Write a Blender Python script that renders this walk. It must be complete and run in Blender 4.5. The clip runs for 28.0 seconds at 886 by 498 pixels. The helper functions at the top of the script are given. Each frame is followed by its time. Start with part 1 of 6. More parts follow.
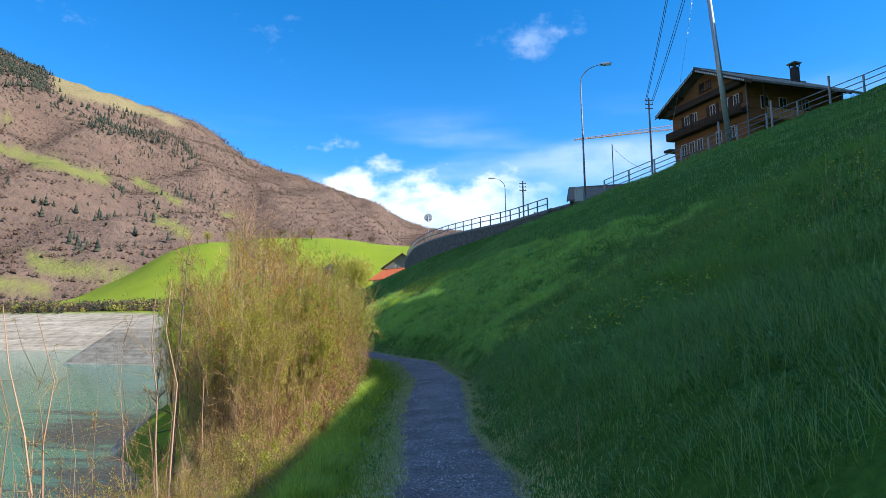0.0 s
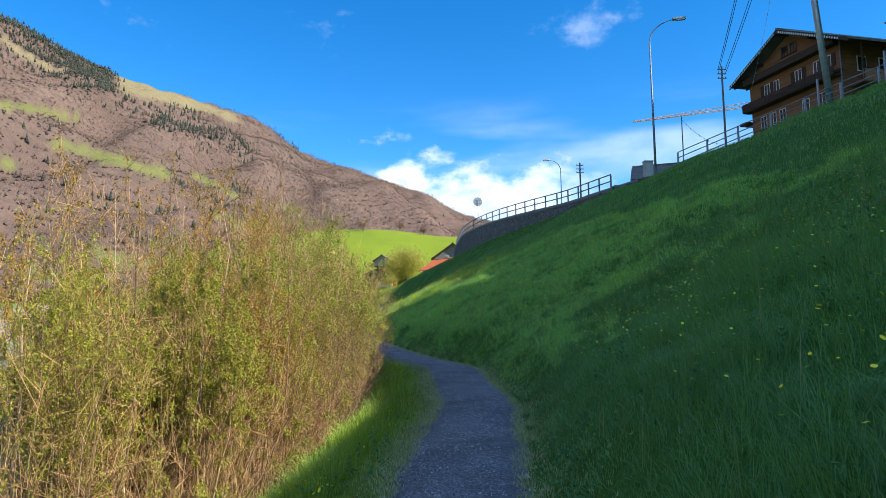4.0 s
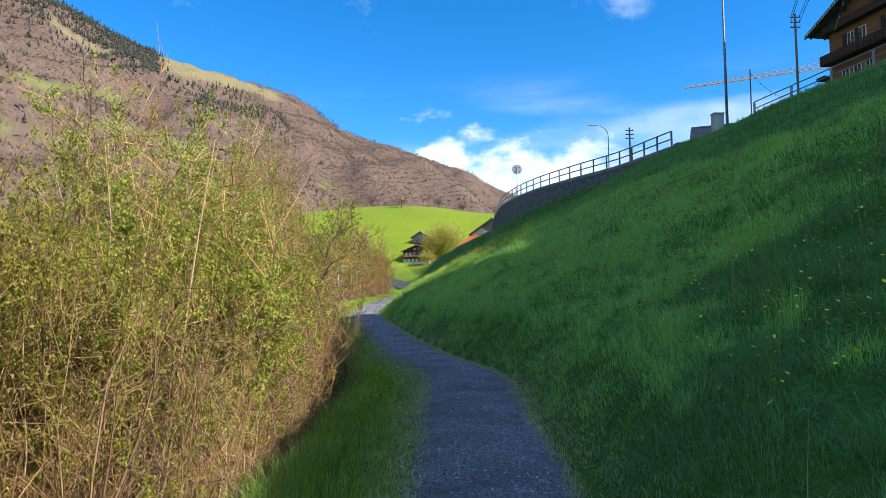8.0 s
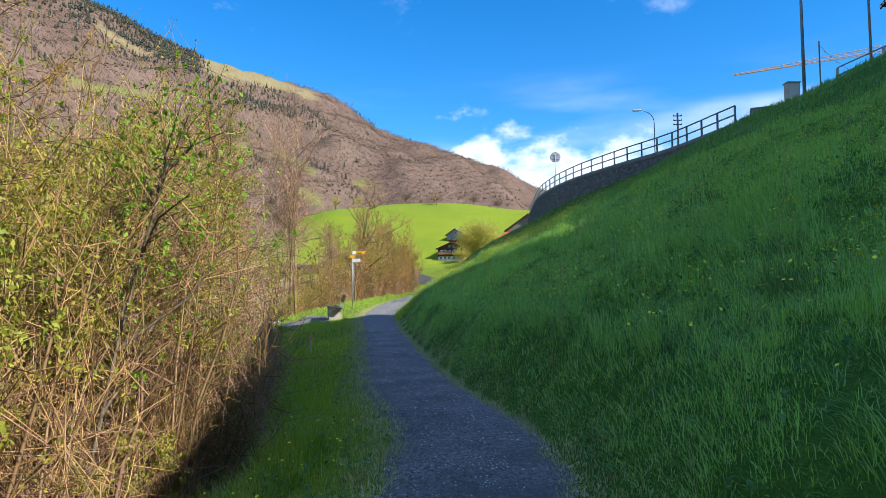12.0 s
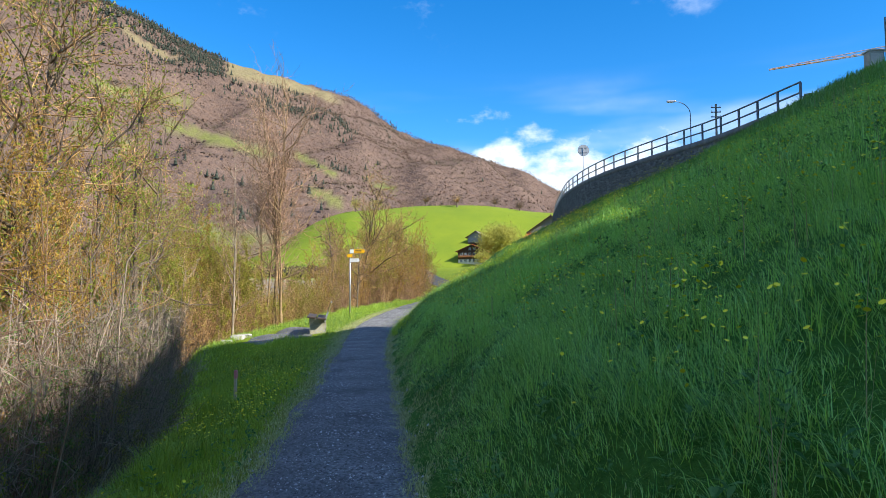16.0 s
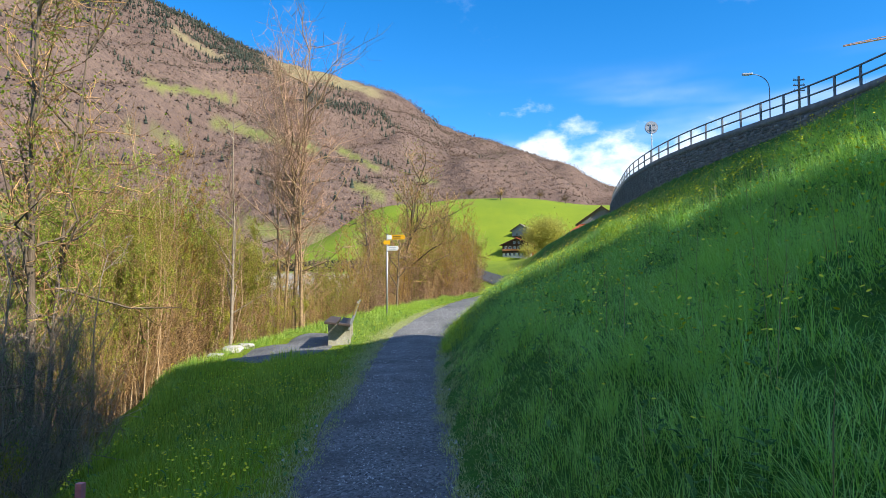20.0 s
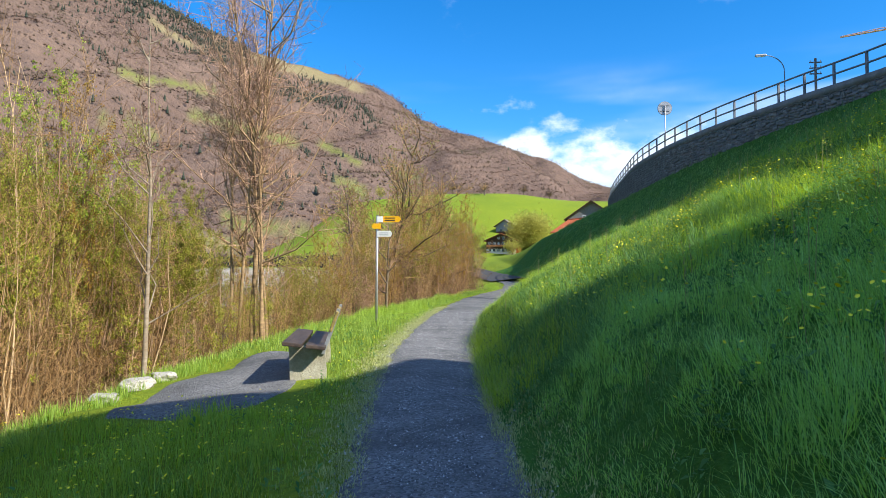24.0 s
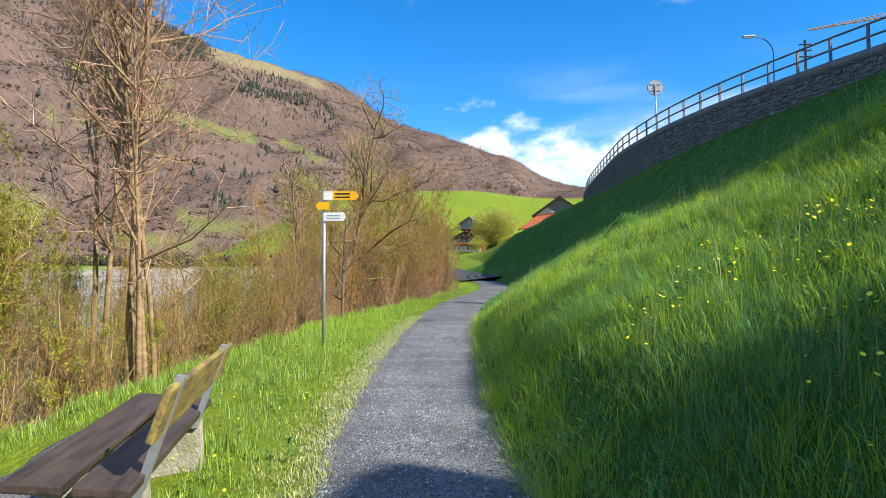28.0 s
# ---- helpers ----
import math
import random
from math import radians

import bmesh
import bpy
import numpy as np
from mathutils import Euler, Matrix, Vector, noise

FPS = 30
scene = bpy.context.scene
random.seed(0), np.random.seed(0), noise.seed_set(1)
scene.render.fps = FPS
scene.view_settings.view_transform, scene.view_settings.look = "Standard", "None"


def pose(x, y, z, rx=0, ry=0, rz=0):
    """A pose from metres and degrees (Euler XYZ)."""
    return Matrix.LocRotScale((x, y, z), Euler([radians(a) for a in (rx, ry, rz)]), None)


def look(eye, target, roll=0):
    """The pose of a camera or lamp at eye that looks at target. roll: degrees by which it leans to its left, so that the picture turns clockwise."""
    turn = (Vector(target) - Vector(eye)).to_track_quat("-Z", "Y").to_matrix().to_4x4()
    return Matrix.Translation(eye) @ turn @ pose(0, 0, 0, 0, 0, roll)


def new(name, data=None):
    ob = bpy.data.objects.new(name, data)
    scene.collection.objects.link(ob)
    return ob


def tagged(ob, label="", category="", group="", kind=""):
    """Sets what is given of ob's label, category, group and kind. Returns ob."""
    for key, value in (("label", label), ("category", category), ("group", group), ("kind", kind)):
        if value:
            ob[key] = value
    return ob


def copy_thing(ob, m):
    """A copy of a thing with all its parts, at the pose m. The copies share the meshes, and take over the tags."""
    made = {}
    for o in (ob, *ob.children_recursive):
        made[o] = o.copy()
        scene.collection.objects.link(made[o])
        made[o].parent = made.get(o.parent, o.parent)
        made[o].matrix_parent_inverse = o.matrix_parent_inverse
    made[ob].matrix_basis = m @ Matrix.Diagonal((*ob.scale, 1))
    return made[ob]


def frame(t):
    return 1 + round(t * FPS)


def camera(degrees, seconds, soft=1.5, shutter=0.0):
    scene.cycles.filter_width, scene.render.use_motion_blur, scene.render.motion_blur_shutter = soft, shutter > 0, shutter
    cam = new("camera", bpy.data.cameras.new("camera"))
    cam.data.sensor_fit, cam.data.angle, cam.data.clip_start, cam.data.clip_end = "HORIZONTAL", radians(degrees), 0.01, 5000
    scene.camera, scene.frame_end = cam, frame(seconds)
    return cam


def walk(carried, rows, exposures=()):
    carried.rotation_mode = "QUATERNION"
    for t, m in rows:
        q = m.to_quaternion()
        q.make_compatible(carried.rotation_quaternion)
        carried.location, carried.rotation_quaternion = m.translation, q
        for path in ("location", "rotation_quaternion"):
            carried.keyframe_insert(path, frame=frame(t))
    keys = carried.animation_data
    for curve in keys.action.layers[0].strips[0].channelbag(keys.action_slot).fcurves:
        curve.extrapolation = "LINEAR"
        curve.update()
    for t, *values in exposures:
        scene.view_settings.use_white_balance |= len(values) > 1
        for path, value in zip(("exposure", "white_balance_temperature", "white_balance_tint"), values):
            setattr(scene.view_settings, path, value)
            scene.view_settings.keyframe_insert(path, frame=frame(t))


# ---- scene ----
cam = camera(69.7, 28.0, soft=0.8)
PATH = [
    (0, (0.694, -1.496, 1.373), (1.025, 0.465, 1.585), -1.0),
    (0.5, (0.839, -0.868, 1.413), (1.174, 1.093, 1.618), -1.0),
    (1, (1.057, -0.24, 1.43), (1.399, 1.721, 1.625), -1.0),
    (1.5, (1.215, 0.369, 1.461), (1.557, 2.331, 1.646), -1.1),
    (2, (1.399, 0.999, 1.46), (1.723, 2.964, 1.641), -1.1),
    (2.5, (1.507, 1.641, 1.445), (1.796, 3.611, 1.626), -1.1),
    (3, (1.622, 2.27, 1.411), (1.864, 4.247, 1.596), -0.9),
    (3.5, (1.679, 2.899, 1.377), (1.877, 4.88, 1.566), -0.9),
    (5.5, (1.909, 5.588, 1.228), (2.026, 7.576, 1.408), -0.7),
    (6, (2.041, 6.356, 1.218), (2.14, 8.346, 1.389), -0.7),
    (6.5, (2.196, 7.103, 1.277), (2.28, 9.095, 1.435), -0.6),
    (7, (2.411, 7.805, 1.301), (2.477, 9.799, 1.447), -0.6),
    (7.5, (2.478, 8.397, 1.295), (2.532, 10.392, 1.428), -0.6),
    (8, (2.607, 8.979, 1.279), (2.648, 10.975, 1.4), -0.6),
    (8.5, (2.8, 9.574, 1.29), (2.832, 11.571, 1.397), -0.7),
    (9, (2.925, 10.171, 1.297), (2.95, 12.169, 1.389), -0.7),
    (9.5, (3.054, 10.695, 1.292), (3.071, 12.693, 1.371), -0.7),
    (10, (3.07, 11.169, 1.247), (3.074, 13.168, 1.319), -0.7),
    (10.5, (3.047, 11.604, 1.171), (3.035, 13.603, 1.246), -0.5),
    (11, (3.08, 12.189, 1.16), (3.044, 14.187, 1.244), -0.5),
    (11.5, (3.102, 12.767, 1.169), (3.046, 14.764, 1.268), -0.4),
    (12, (3.063, 13.346, 1.194), (2.991, 15.341, 1.31), -0.4),
    (12.5, (3.085, 14.016, 1.208), (3.002, 16.01, 1.338), -0.3),
    (13, (3.142, 14.617, 1.182), (3.048, 16.61, 1.323), -0.2),
    (13.5, (3.157, 15.171, 1.221), (3.053, 17.163, 1.366), -0.3),
    (15.5, (3.27, 17.515, 1.285), (3.14, 19.506, 1.414), -0.2),
    (16, (3.21, 18.058, 1.273), (3.072, 20.05, 1.399), -0.0),
    (16.5, (3.108, 18.644, 1.249), (2.953, 20.634, 1.375), 0.0),
    (17, (3.017, 19.272, 1.256), (2.832, 21.259, 1.382), 0.0),
    (17.5, (2.881, 19.962, 1.274), (2.667, 21.946, 1.4), 0.2),
    (18, (2.711, 20.726, 1.265), (2.469, 22.708, 1.392), 0.1),
    (18.5, (2.57, 21.36, 1.28), (2.313, 23.339, 1.405), 0.2),
    (19, (2.483, 21.909, 1.275), (2.218, 23.888, 1.396), 0.2),
    (19.5, (2.379, 22.47, 1.269), (2.111, 24.449, 1.385), 0.2),
    (20, (2.309, 23.17, 1.29), (2.038, 25.148, 1.398), 0.1),
    (20.5, (2.22, 23.757, 1.286), (1.947, 25.736, 1.379), 0.2),
    (21, (2.132, 24.327, 1.276), (1.857, 26.306, 1.353), 0.3),
    (21.5, (1.98, 24.919, 1.274), (1.703, 26.899, 1.337), 0.2),
    (23.5, (1.102, 27.43, 1.28), (0.859, 29.414, 1.361), 0.4),
    (24, (0.985, 28.004, 1.296), (0.772, 29.99, 1.392), 0.3),
    (24.5, (0.814, 28.612, 1.337), (0.635, 30.601, 1.442), 0.3),
    (25, (0.67, 29.298, 1.346), (0.524, 31.29, 1.455), 0.3),
    (25.5, (0.56, 29.965, 1.366), (0.435, 31.958, 1.476), 0.2),
    (26, (0.451, 30.603, 1.375), (0.338, 32.597, 1.482), 0.2),
    (26.5, (0.379, 31.261, 1.366), (0.272, 33.255, 1.473), 0.0),
    (27, (0.295, 31.876, 1.355), (0.194, 33.871, 1.458), 0.0),
    (27.5, (0.273, 32.411, 1.345), (0.173, 34.406, 1.445), -0.2),
    (28, (0.2, 32.996, 1.381), (0.102, 34.992, 1.472), -0.2),
]
walk(cam, [(t, look(eye, target, roll)) for t, eye, target, roll in PATH])

# ---- world, sun, exposure ----
SUN_AZ, SUN_EL = 117.0, 38.0      # degrees: azimuth clockwise from +y, elevation
sun_dir = Vector((math.sin(radians(SUN_AZ)) * math.cos(radians(SUN_EL)), math.cos(radians(SUN_AZ)) * math.cos(radians(SUN_EL)), math.sin(radians(SUN_EL))))
world = bpy.data.worlds.new("sky")
scene.world = world
world.use_nodes = True
wn, wl = world.node_tree.nodes, world.node_tree.links
wn.clear()
w_out = wn.new("ShaderNodeOutputWorld")
w_bg = wn.new("ShaderNodeBackground")
w_sky = wn.new("ShaderNodeTexSky")
w_sky.sky_type = "NISHITA"
w_sky.sun_disc = False
w_sky.sun_elevation = radians(SUN_EL)
w_sky.sun_rotation = radians(SUN_AZ)
w_sky.altitude, w_sky.air_density, w_sky.dust_density, w_sky.ozone_density = 700, 1.0, 0.1, 6.0
w_bg.inputs["Strength"].default_value = 0.13
w_tc = wn.new("ShaderNodeTexCoord")
w_hsv = wn.new("ShaderNodeHueSaturation")
w_hsv.inputs["Saturation"].default_value = 1.28
wl.new(w_sky.outputs[0], w_hsv.inputs["Color"])


def w_math(op, a, b=None, c=None):
    n = wn.new("ShaderNodeMath")
    n.operation = op
    n.use_clamp = op == "MULTIPLY"
    for i, v in enumerate((a, b, c)):
        if v is None:
            continue
        if isinstance(v, (int, float)):
            n.inputs[i].default_value = v
        else:
            wl.new(v, n.inputs[i])
    return n.outputs[0]


def w_map(v, a, b):
    n = wn.new("ShaderNodeMapRange")
    n.interpolation_type = "SMOOTHSTEP"
    wl.new(v, n.inputs[0])
    n.inputs[1].default_value, n.inputs[2].default_value = a, b
    return n.outputs[0]


w_sep = wn.new("ShaderNodeSeparateXYZ")
wl.new(w_tc.outputs["Generated"], w_sep.inputs[0])


def w_noise(scale_xyz, scale, detail, rough=0.55, offset=(0, 0, 0)):
    mp = wn.new("ShaderNodeMapping")
    mp.inputs["Scale"].default_value = scale_xyz
    mp.inputs["Location"].default_value = offset
    wl.new(w_tc.outputs["Generated"], mp.inputs[0])
    n = wn.new("ShaderNodeTexNoise")
    n.inputs["Scale"].default_value, n.inputs["Detail"].default_value, n.inputs["Roughness"].default_value = scale, detail, rough
    wl.new(mp.outputs[0], n.inputs["Vector"])
    return n.outputs[0]


# cumulus bank low over the valley's end: height of its top varies with the noise
puff = w_noise((1, 1, 1.6), 9.0, 7, 0.55, (0.3, 0.1, 0.0))
low = w_math("SUBTRACT", w_math("ADD", w_sep.outputs[2], w_math("MULTIPLY_ADD", puff, -0.30, 0.15)), 0.0)
cum = w_map(low, 0.228, 0.165)
side = w_math("MULTIPLY", w_map(w_sep.outputs[0], -0.22, -0.06), w_map(w_sep.outputs[0], 0.42, 0.16))
cum = w_math("MULTIPLY", cum, side)
# thin streaks higher up and small torn puffs near the top
streak = w_map(w_noise((1.2, 1.2, 7.0), 2.4, 3, 0.45, (0.4, 0.0, 0.33)), 0.45, 0.75)
streak = w_math("MULTIPLY", streak, w_math("MULTIPLY", w_map(w_sep.outputs[2], 0.17, 0.22), w_map(w_sep.outputs[2], 0.33, 0.25)))
streak = w_math("MULTIPLY", streak, 0.42)
torn = w_map(w_noise((1, 1, 1.5), 6.5, 6, 0.6, (0.12, 0.5, 0.2)), 0.60, 0.76)
torn = w_math("MULTIPLY", torn, w_map(w_sep.outputs[2], 0.33, 0.42))
torn = w_math("MULTIPLY", torn, 0.35)
# broken cloud overhead and behind, out of view, added to brighten the shade
fill_cloud = w_map(w_noise((1, 1, 1.2), 3.4, 7, 0.6, (0.7, 0.2, 0.4)), 0.40, 0.58)
fill_cloud = w_math("MULTIPLY", fill_cloud, w_math("MAXIMUM", w_map(w_sep.outputs[2], 0.50, 0.62), w_math("MULTIPLY", w_map(w_sep.outputs[1], 0.05, -0.35), w_map(w_sep.outputs[2], 0.05, 0.2))))
torn = w_math("MAXIMUM", torn, w_math("MULTIPLY", fill_cloud, 0.40))
cover = w_math("MAXIMUM", cum, w_math("MAXIMUM", streak, torn))
w_shade = wn.new("ShaderNodeMixRGB")
w_shade.inputs[1].default_value = (3.0, 4.0, 5.7, 1)
w_shade.inputs[2].default_value = (5.0, 5.5, 6.2, 1)
wl.new(w_map(puff, 0.38, 0.62), w_shade.inputs[0])
w_mix = wn.new("ShaderNodeMixRGB")
wl.new(cover, w_mix.inputs[0])
wl.new(w_hsv.outputs[0], w_mix.inputs[1])
wl.new(w_shade.outputs[0], w_mix.inputs[2])
wl.new(w_mix.outputs[0], w_bg.inputs["Color"])
wl.new(w_bg.outputs[0], w_out.inputs["Surface"])

sun_data = bpy.data.lights.new("sun", "SUN")
sun_data.energy, sun_data.angle, sun_data.color = 4.6, radians(0.2), (1.0, 0.93, 0.80)
sun_lamp = new("sun", sun_data)
sun_lamp.matrix_world = look(sun_dir * 100, (0, 0, 0))
scene.view_settings.exposure = 0.95


# ---- materials ----
def material(name, rough=0.8, metal=0.0, spec=0.3):
    m = bpy.data.materials.new(name)
    m.use_nodes = True
    b = m.node_tree.nodes["Principled BSDF"]
    b.inputs["Roughness"].default_value, b.inputs["Metallic"].default_value = rough, metal
    b.inputs["Specular IOR Level"].default_value = spec
    return m, m.node_tree.nodes, m.node_tree.links, b


def noise_fac(N, L, scale, detail=4, rough=0.55, stretch=None, coords="Object", lo=0.35, hi=0.65):
    tc = N.new("ShaderNodeTexCoord")
    src = tc.outputs[coords]
    if stretch:
        mp = N.new("ShaderNodeMapping")
        mp.inputs["Scale"].default_value = stretch
        L.new(src, mp.inputs[0])
        src = mp.outputs[0]
    n = N.new("ShaderNodeTexNoise")
    n.inputs["Scale"].default_value, n.inputs["Detail"].default_value, n.inputs["Roughness"].default_value = scale, detail, rough
    L.new(src, n.inputs["Vector"])
    r = N.new("ShaderNodeMapRange")
    r.inputs[1].default_value, r.inputs[2].default_value = lo, hi
    L.new(n.outputs[0], r.inputs[0])
    return r.outputs[0]


def mix_col(N, L, fac, a, b, mode="MIX"):
    n = N.new("ShaderNodeMixRGB")
    n.blend_type = mode
    for i, v in ((0, fac), (1, a), (2, b)):
        if isinstance(v, (int, float)):
            n.inputs[i].default_value = v
        elif isinstance(v, tuple):
            n.inputs[i].default_value = (*v, 1)
        else:
            L.new(v, n.inputs[i])
    return n.outputs[0]


def bump(N, L, b, height, strength=0.3, dist=0.02):
    n = N.new("ShaderNodeBump")
    n.inputs["Strength"].default_value, n.inputs["Distance"].default_value = strength, dist
    L.new(height, n.inputs["Height"])
    L.new(n.outputs[0], b.inputs["Normal"])


def simple(name, a, b_col, scale=3.0, rough=0.8, metal=0.0, fine=40.0, bump_s=0.25, bump_d=0.01, stretch=None, coords="Object", spec=0.3, vary=0.0):
    """Two tones mixed by a coarse and a fine noise, with relief; vary: how far pieces differ."""
    m, N, L, b = material(name, rough, metal, spec)
    f1 = noise_fac(N, L, scale, 5, 0.6, stretch, coords)
    f2 = noise_fac(N, L, fine, 3, 0.6, stretch, coords, 0.3, 0.7)
    c = mix_col(N, L, f1, a, b_col)
    dark = tuple(v * 0.62 for v in a)
    g = N.new("ShaderNodeMath")
    g.operation = "MULTIPLY"
    g.inputs[1].default_value = 0.45
    L.new(f2, g.inputs[0])
    c = mix_col(N, L, g.outputs[0], c, dark)
    if vary:
        oi = N.new("ShaderNodeObjectInfo")
        h = N.new("ShaderNodeHueSaturation")
        r = N.new("ShaderNodeMapRange")
        r.inputs[3].default_value, r.inputs[4].default_value = 1 - vary, 1 + vary
        L.new(oi.outputs["Random"], r.inputs[0])
        L.new(r.outputs[0], h.inputs["Value"])
        L.new(c, h.inputs["Color"])
        c = h.outputs[0]
    L.new(c, b.inputs["Base Color"])
    if bump_s:
        bump(N, L, b, f2, bump_s, bump_d)
    return m


def island(name, a, b_col, rough=0.7, spec=0.2, through_light=0.0, patch=None, patch_scale=0.12, glow=None, vary=0.0):
    """For joined pieces: each island takes its own tone between two colours; patch: a third colour in broad patches."""
    m, N, L, b = material(name, rough, 0, spec)
    geo = N.new("ShaderNodeNewGeometry")
    c = mix_col(N, L, geo.outputs["Random Per Island"], a, b_col)
    if vary:
        oi, h, r = N.new("ShaderNodeObjectInfo"), N.new("ShaderNodeHueSaturation"), N.new("ShaderNodeMapRange")
        r.inputs[3].default_value, r.inputs[4].default_value = 1 - vary, 1 + vary
        L.new(oi.outputs["Random"], r.inputs[0])
        L.new(r.outputs[0], h.inputs["Value"])
        L.new(c, h.inputs["Color"])
        c = h.outputs[0]
    if patch:
        c = mix_col(N, L, noise_fac(N, L, patch_scale, 4, 0.6, None, "Object", 0.42, 0.66), c, patch)
    L.new(c, b.inputs["Base Color"])
    if through_light:
        tr = N.new("ShaderNodeBsdfTranslucent")
        L.new(mix_col(N, L, 1.0, c, glow, "MULTIPLY") if glow else c, tr.inputs["Color"])
        mx = N.new("ShaderNodeMixShader")
        mx.inputs[0].default_value = through_light
        out = N["Material Output"]
        L.new(b.outputs[0], mx.inputs[1])
        L.new(tr.outputs[0], mx.inputs[2])
        L.new(mx.outputs[0], out.inputs["Surface"])
    return m


GRASS_A, GRASS_B = (0.045, 0.15, 0.018), (0.10, 0.24, 0.025)


def ground_material():
    m, N, L, b = material("meadow_ground", 0.95, 0, 0.1)
    at = N.new("ShaderNodeAttribute")
    at.attribute_name = "bare"
    big = noise_fac(N, L, 0.06, 5, 0.6, None, "Object", 0.35, 0.65)
    mid = noise_fac(N, L, 0.9, 5, 0.65, None, "Object", 0.3, 0.7)
    fine = noise_fac(N, L, 14.0, 4, 0.7, None, "Object", 0.3, 0.7)
    c = mix_col(N, L, mid, (0.15, 0.215, 0.02), (0.225, 0.285, 0.022))
    c = mix_col(N, L, big, c, (0.27, 0.32, 0.022), "MIX")
    c = mix_col(N, L, fine, c, (0.105, 0.165, 0.02), "MIX")
    # darker bank ground: shade between the blades put into the colour
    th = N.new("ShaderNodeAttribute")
    th.attribute_name = "bank_shade"
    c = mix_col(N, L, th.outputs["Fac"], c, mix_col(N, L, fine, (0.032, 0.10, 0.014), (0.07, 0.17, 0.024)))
    grit = noise_fac(N, L, 1.0, 6, 0.7, (0.02, 0.02, 1.5), "Object", 0.35, 0.65)
    gravel = mix_col(N, L, grit, (0.24, 0.21, 0.17), (0.44, 0.40, 0.33))
    gravel = mix_col(N, L, noise_fac(N, L, 0.35, 6, 0.75, (1, 1, 3), "Object", 0.45, 0.7), gravel, (0.15, 0.13, 0.105))
    L.new(mix_col(N, L, at.outputs["Fac"], c, gravel), b.inputs["Base Color"])
    bump(N, L, b, fine, 0.6, 0.05)
    return m


def gravel_material(name="gravel"):
    m, N, L, b = material(name, 0.9, 0, 0.25)
    tc = N.new("ShaderNodeTexCoord")
    v = N.new("ShaderNodeTexVoronoi")
    v.inputs["Scale"].default_value = 55.0
    L.new(tc.outputs["Object"], v.inputs["Vector"])
    v2 = N.new("ShaderNodeTexVoronoi")
    v2.inputs["Scale"].default_value = 120.0
    L.new(tc.outputs["Object"], v2.inputs["Vector"])
    grey = N.new("ShaderNodeRGBToBW")
    L.new(v.outputs["Color"], grey.inputs[0])
    c = mix_col(N, L, grey.outputs[0], (0.012, 0.014, 0.018), (0.38, 0.385, 0.395))
    g2 = N.new("ShaderNodeRGBToBW")
    L.new(v2.outputs["Color"], g2.inputs[0])
    c = mix_col(N, L, 0.35, c, mix_col(N, L, g2.outputs[0], (0.03, 0.032, 0.036), (0.24, 0.245, 0.255)))
    c = mix_col(N, L, noise_fac(N, L, 1.3, 5, 0.6, None, "Object", 0.4, 0.75), c, (0.085, 0.087, 0.092))
    L.new(c, b.inputs["Base Color"])
    inv = N.new("ShaderNodeMath")
    inv.operation = "SUBTRACT"
    inv.inputs[0].default_value = 1.0
    L.new(v.outputs["Distance"], inv.inputs[1])
    bump(N, L, b, inv.outputs[0], 1.0, 0.016)
    return m


def water_material():
    m, N, L, b = material("lake_water", 0.09, 0, 0.5)
    c = mix_col(N, L, noise_fac(N, L, 0.02, 3), (0.03, 0.17, 0.13), (0.06, 0.22, 0.17))
    L.new(c, b.inputs["Base Color"])
    bump(N, L, b, noise_fac(N, L, 0.8, 3, 0.5, (1, 2.2, 1)), 0.22, 0.05)
    return m


def mountain_material():
    m, N, L, b = material("mountain_slope", 1.0, 0, 0.05)
    mead = N.new("ShaderNodeAttribute")
    mead.attribute_name = "meadow"
    tan = N.new("ShaderNodeAttribute")
    tan.attribute_name = "dry"
    f1 = noise_fac(N, L, 0.012, 6, 0.65, None, "Object", 0.35, 0.65)
    f2 = noise_fac(N, L, 0.10, 5, 0.7, None, "Object", 0.3, 0.7)
    c = mix_col(N, L, f1, (0.145, 0.096, 0.075), (0.215, 0.146, 0.112))
    c = mix_col(N, L, f2, c, (0.11, 0.079, 0.068))
    g = mix_col(N, L, f1, (0.13, 0.145, 0.045), (0.20, 0.20, 0.065))
    t = mix_col(N, L, f2, (0.25, 0.20, 0.115), (0.19, 0.165, 0.085))
    c = mix_col(N, L, mead.outputs["Fac"], c, g)
    L.new(mix_col(N, L, tan.outputs["Fac"], c, t), b.inputs["Base Color"])
    bump(N, L, b, f2, 0.5, 5.0)
    return m


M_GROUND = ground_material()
M_GRAVEL = gravel_material()
M_WATER = water_material()
M_MOUNT = mountain_material()
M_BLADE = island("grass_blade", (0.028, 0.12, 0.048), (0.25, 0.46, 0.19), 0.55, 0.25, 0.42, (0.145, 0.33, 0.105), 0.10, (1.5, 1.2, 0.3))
M_VERGE = island("verge_blade", (0.06, 0.19, 0.04), (0.47, 0.62, 0.15), 0.55, 0.25, 0.42, (0.34, 0.52, 0.085), 0.14, (1.45, 1.2, 0.25))
M_LEAF_FRESH = island("fresh_green_leaf", (0.14, 0.30, 0.02), (0.30, 0.48, 0.05), 0.5, 0.3, 0.45)
# M_BLADE made lighter: stands for brighter light on the middle bank
M_BLADE_BRIGHT = island("brightened_grass_blade", (0.09, 0.29, 0.08), (0.47, 0.78, 0.27), 0.5, 0.3, 0.42, (0.35, 0.66, 0.19), 0.10, (1.45, 1.2, 0.3))
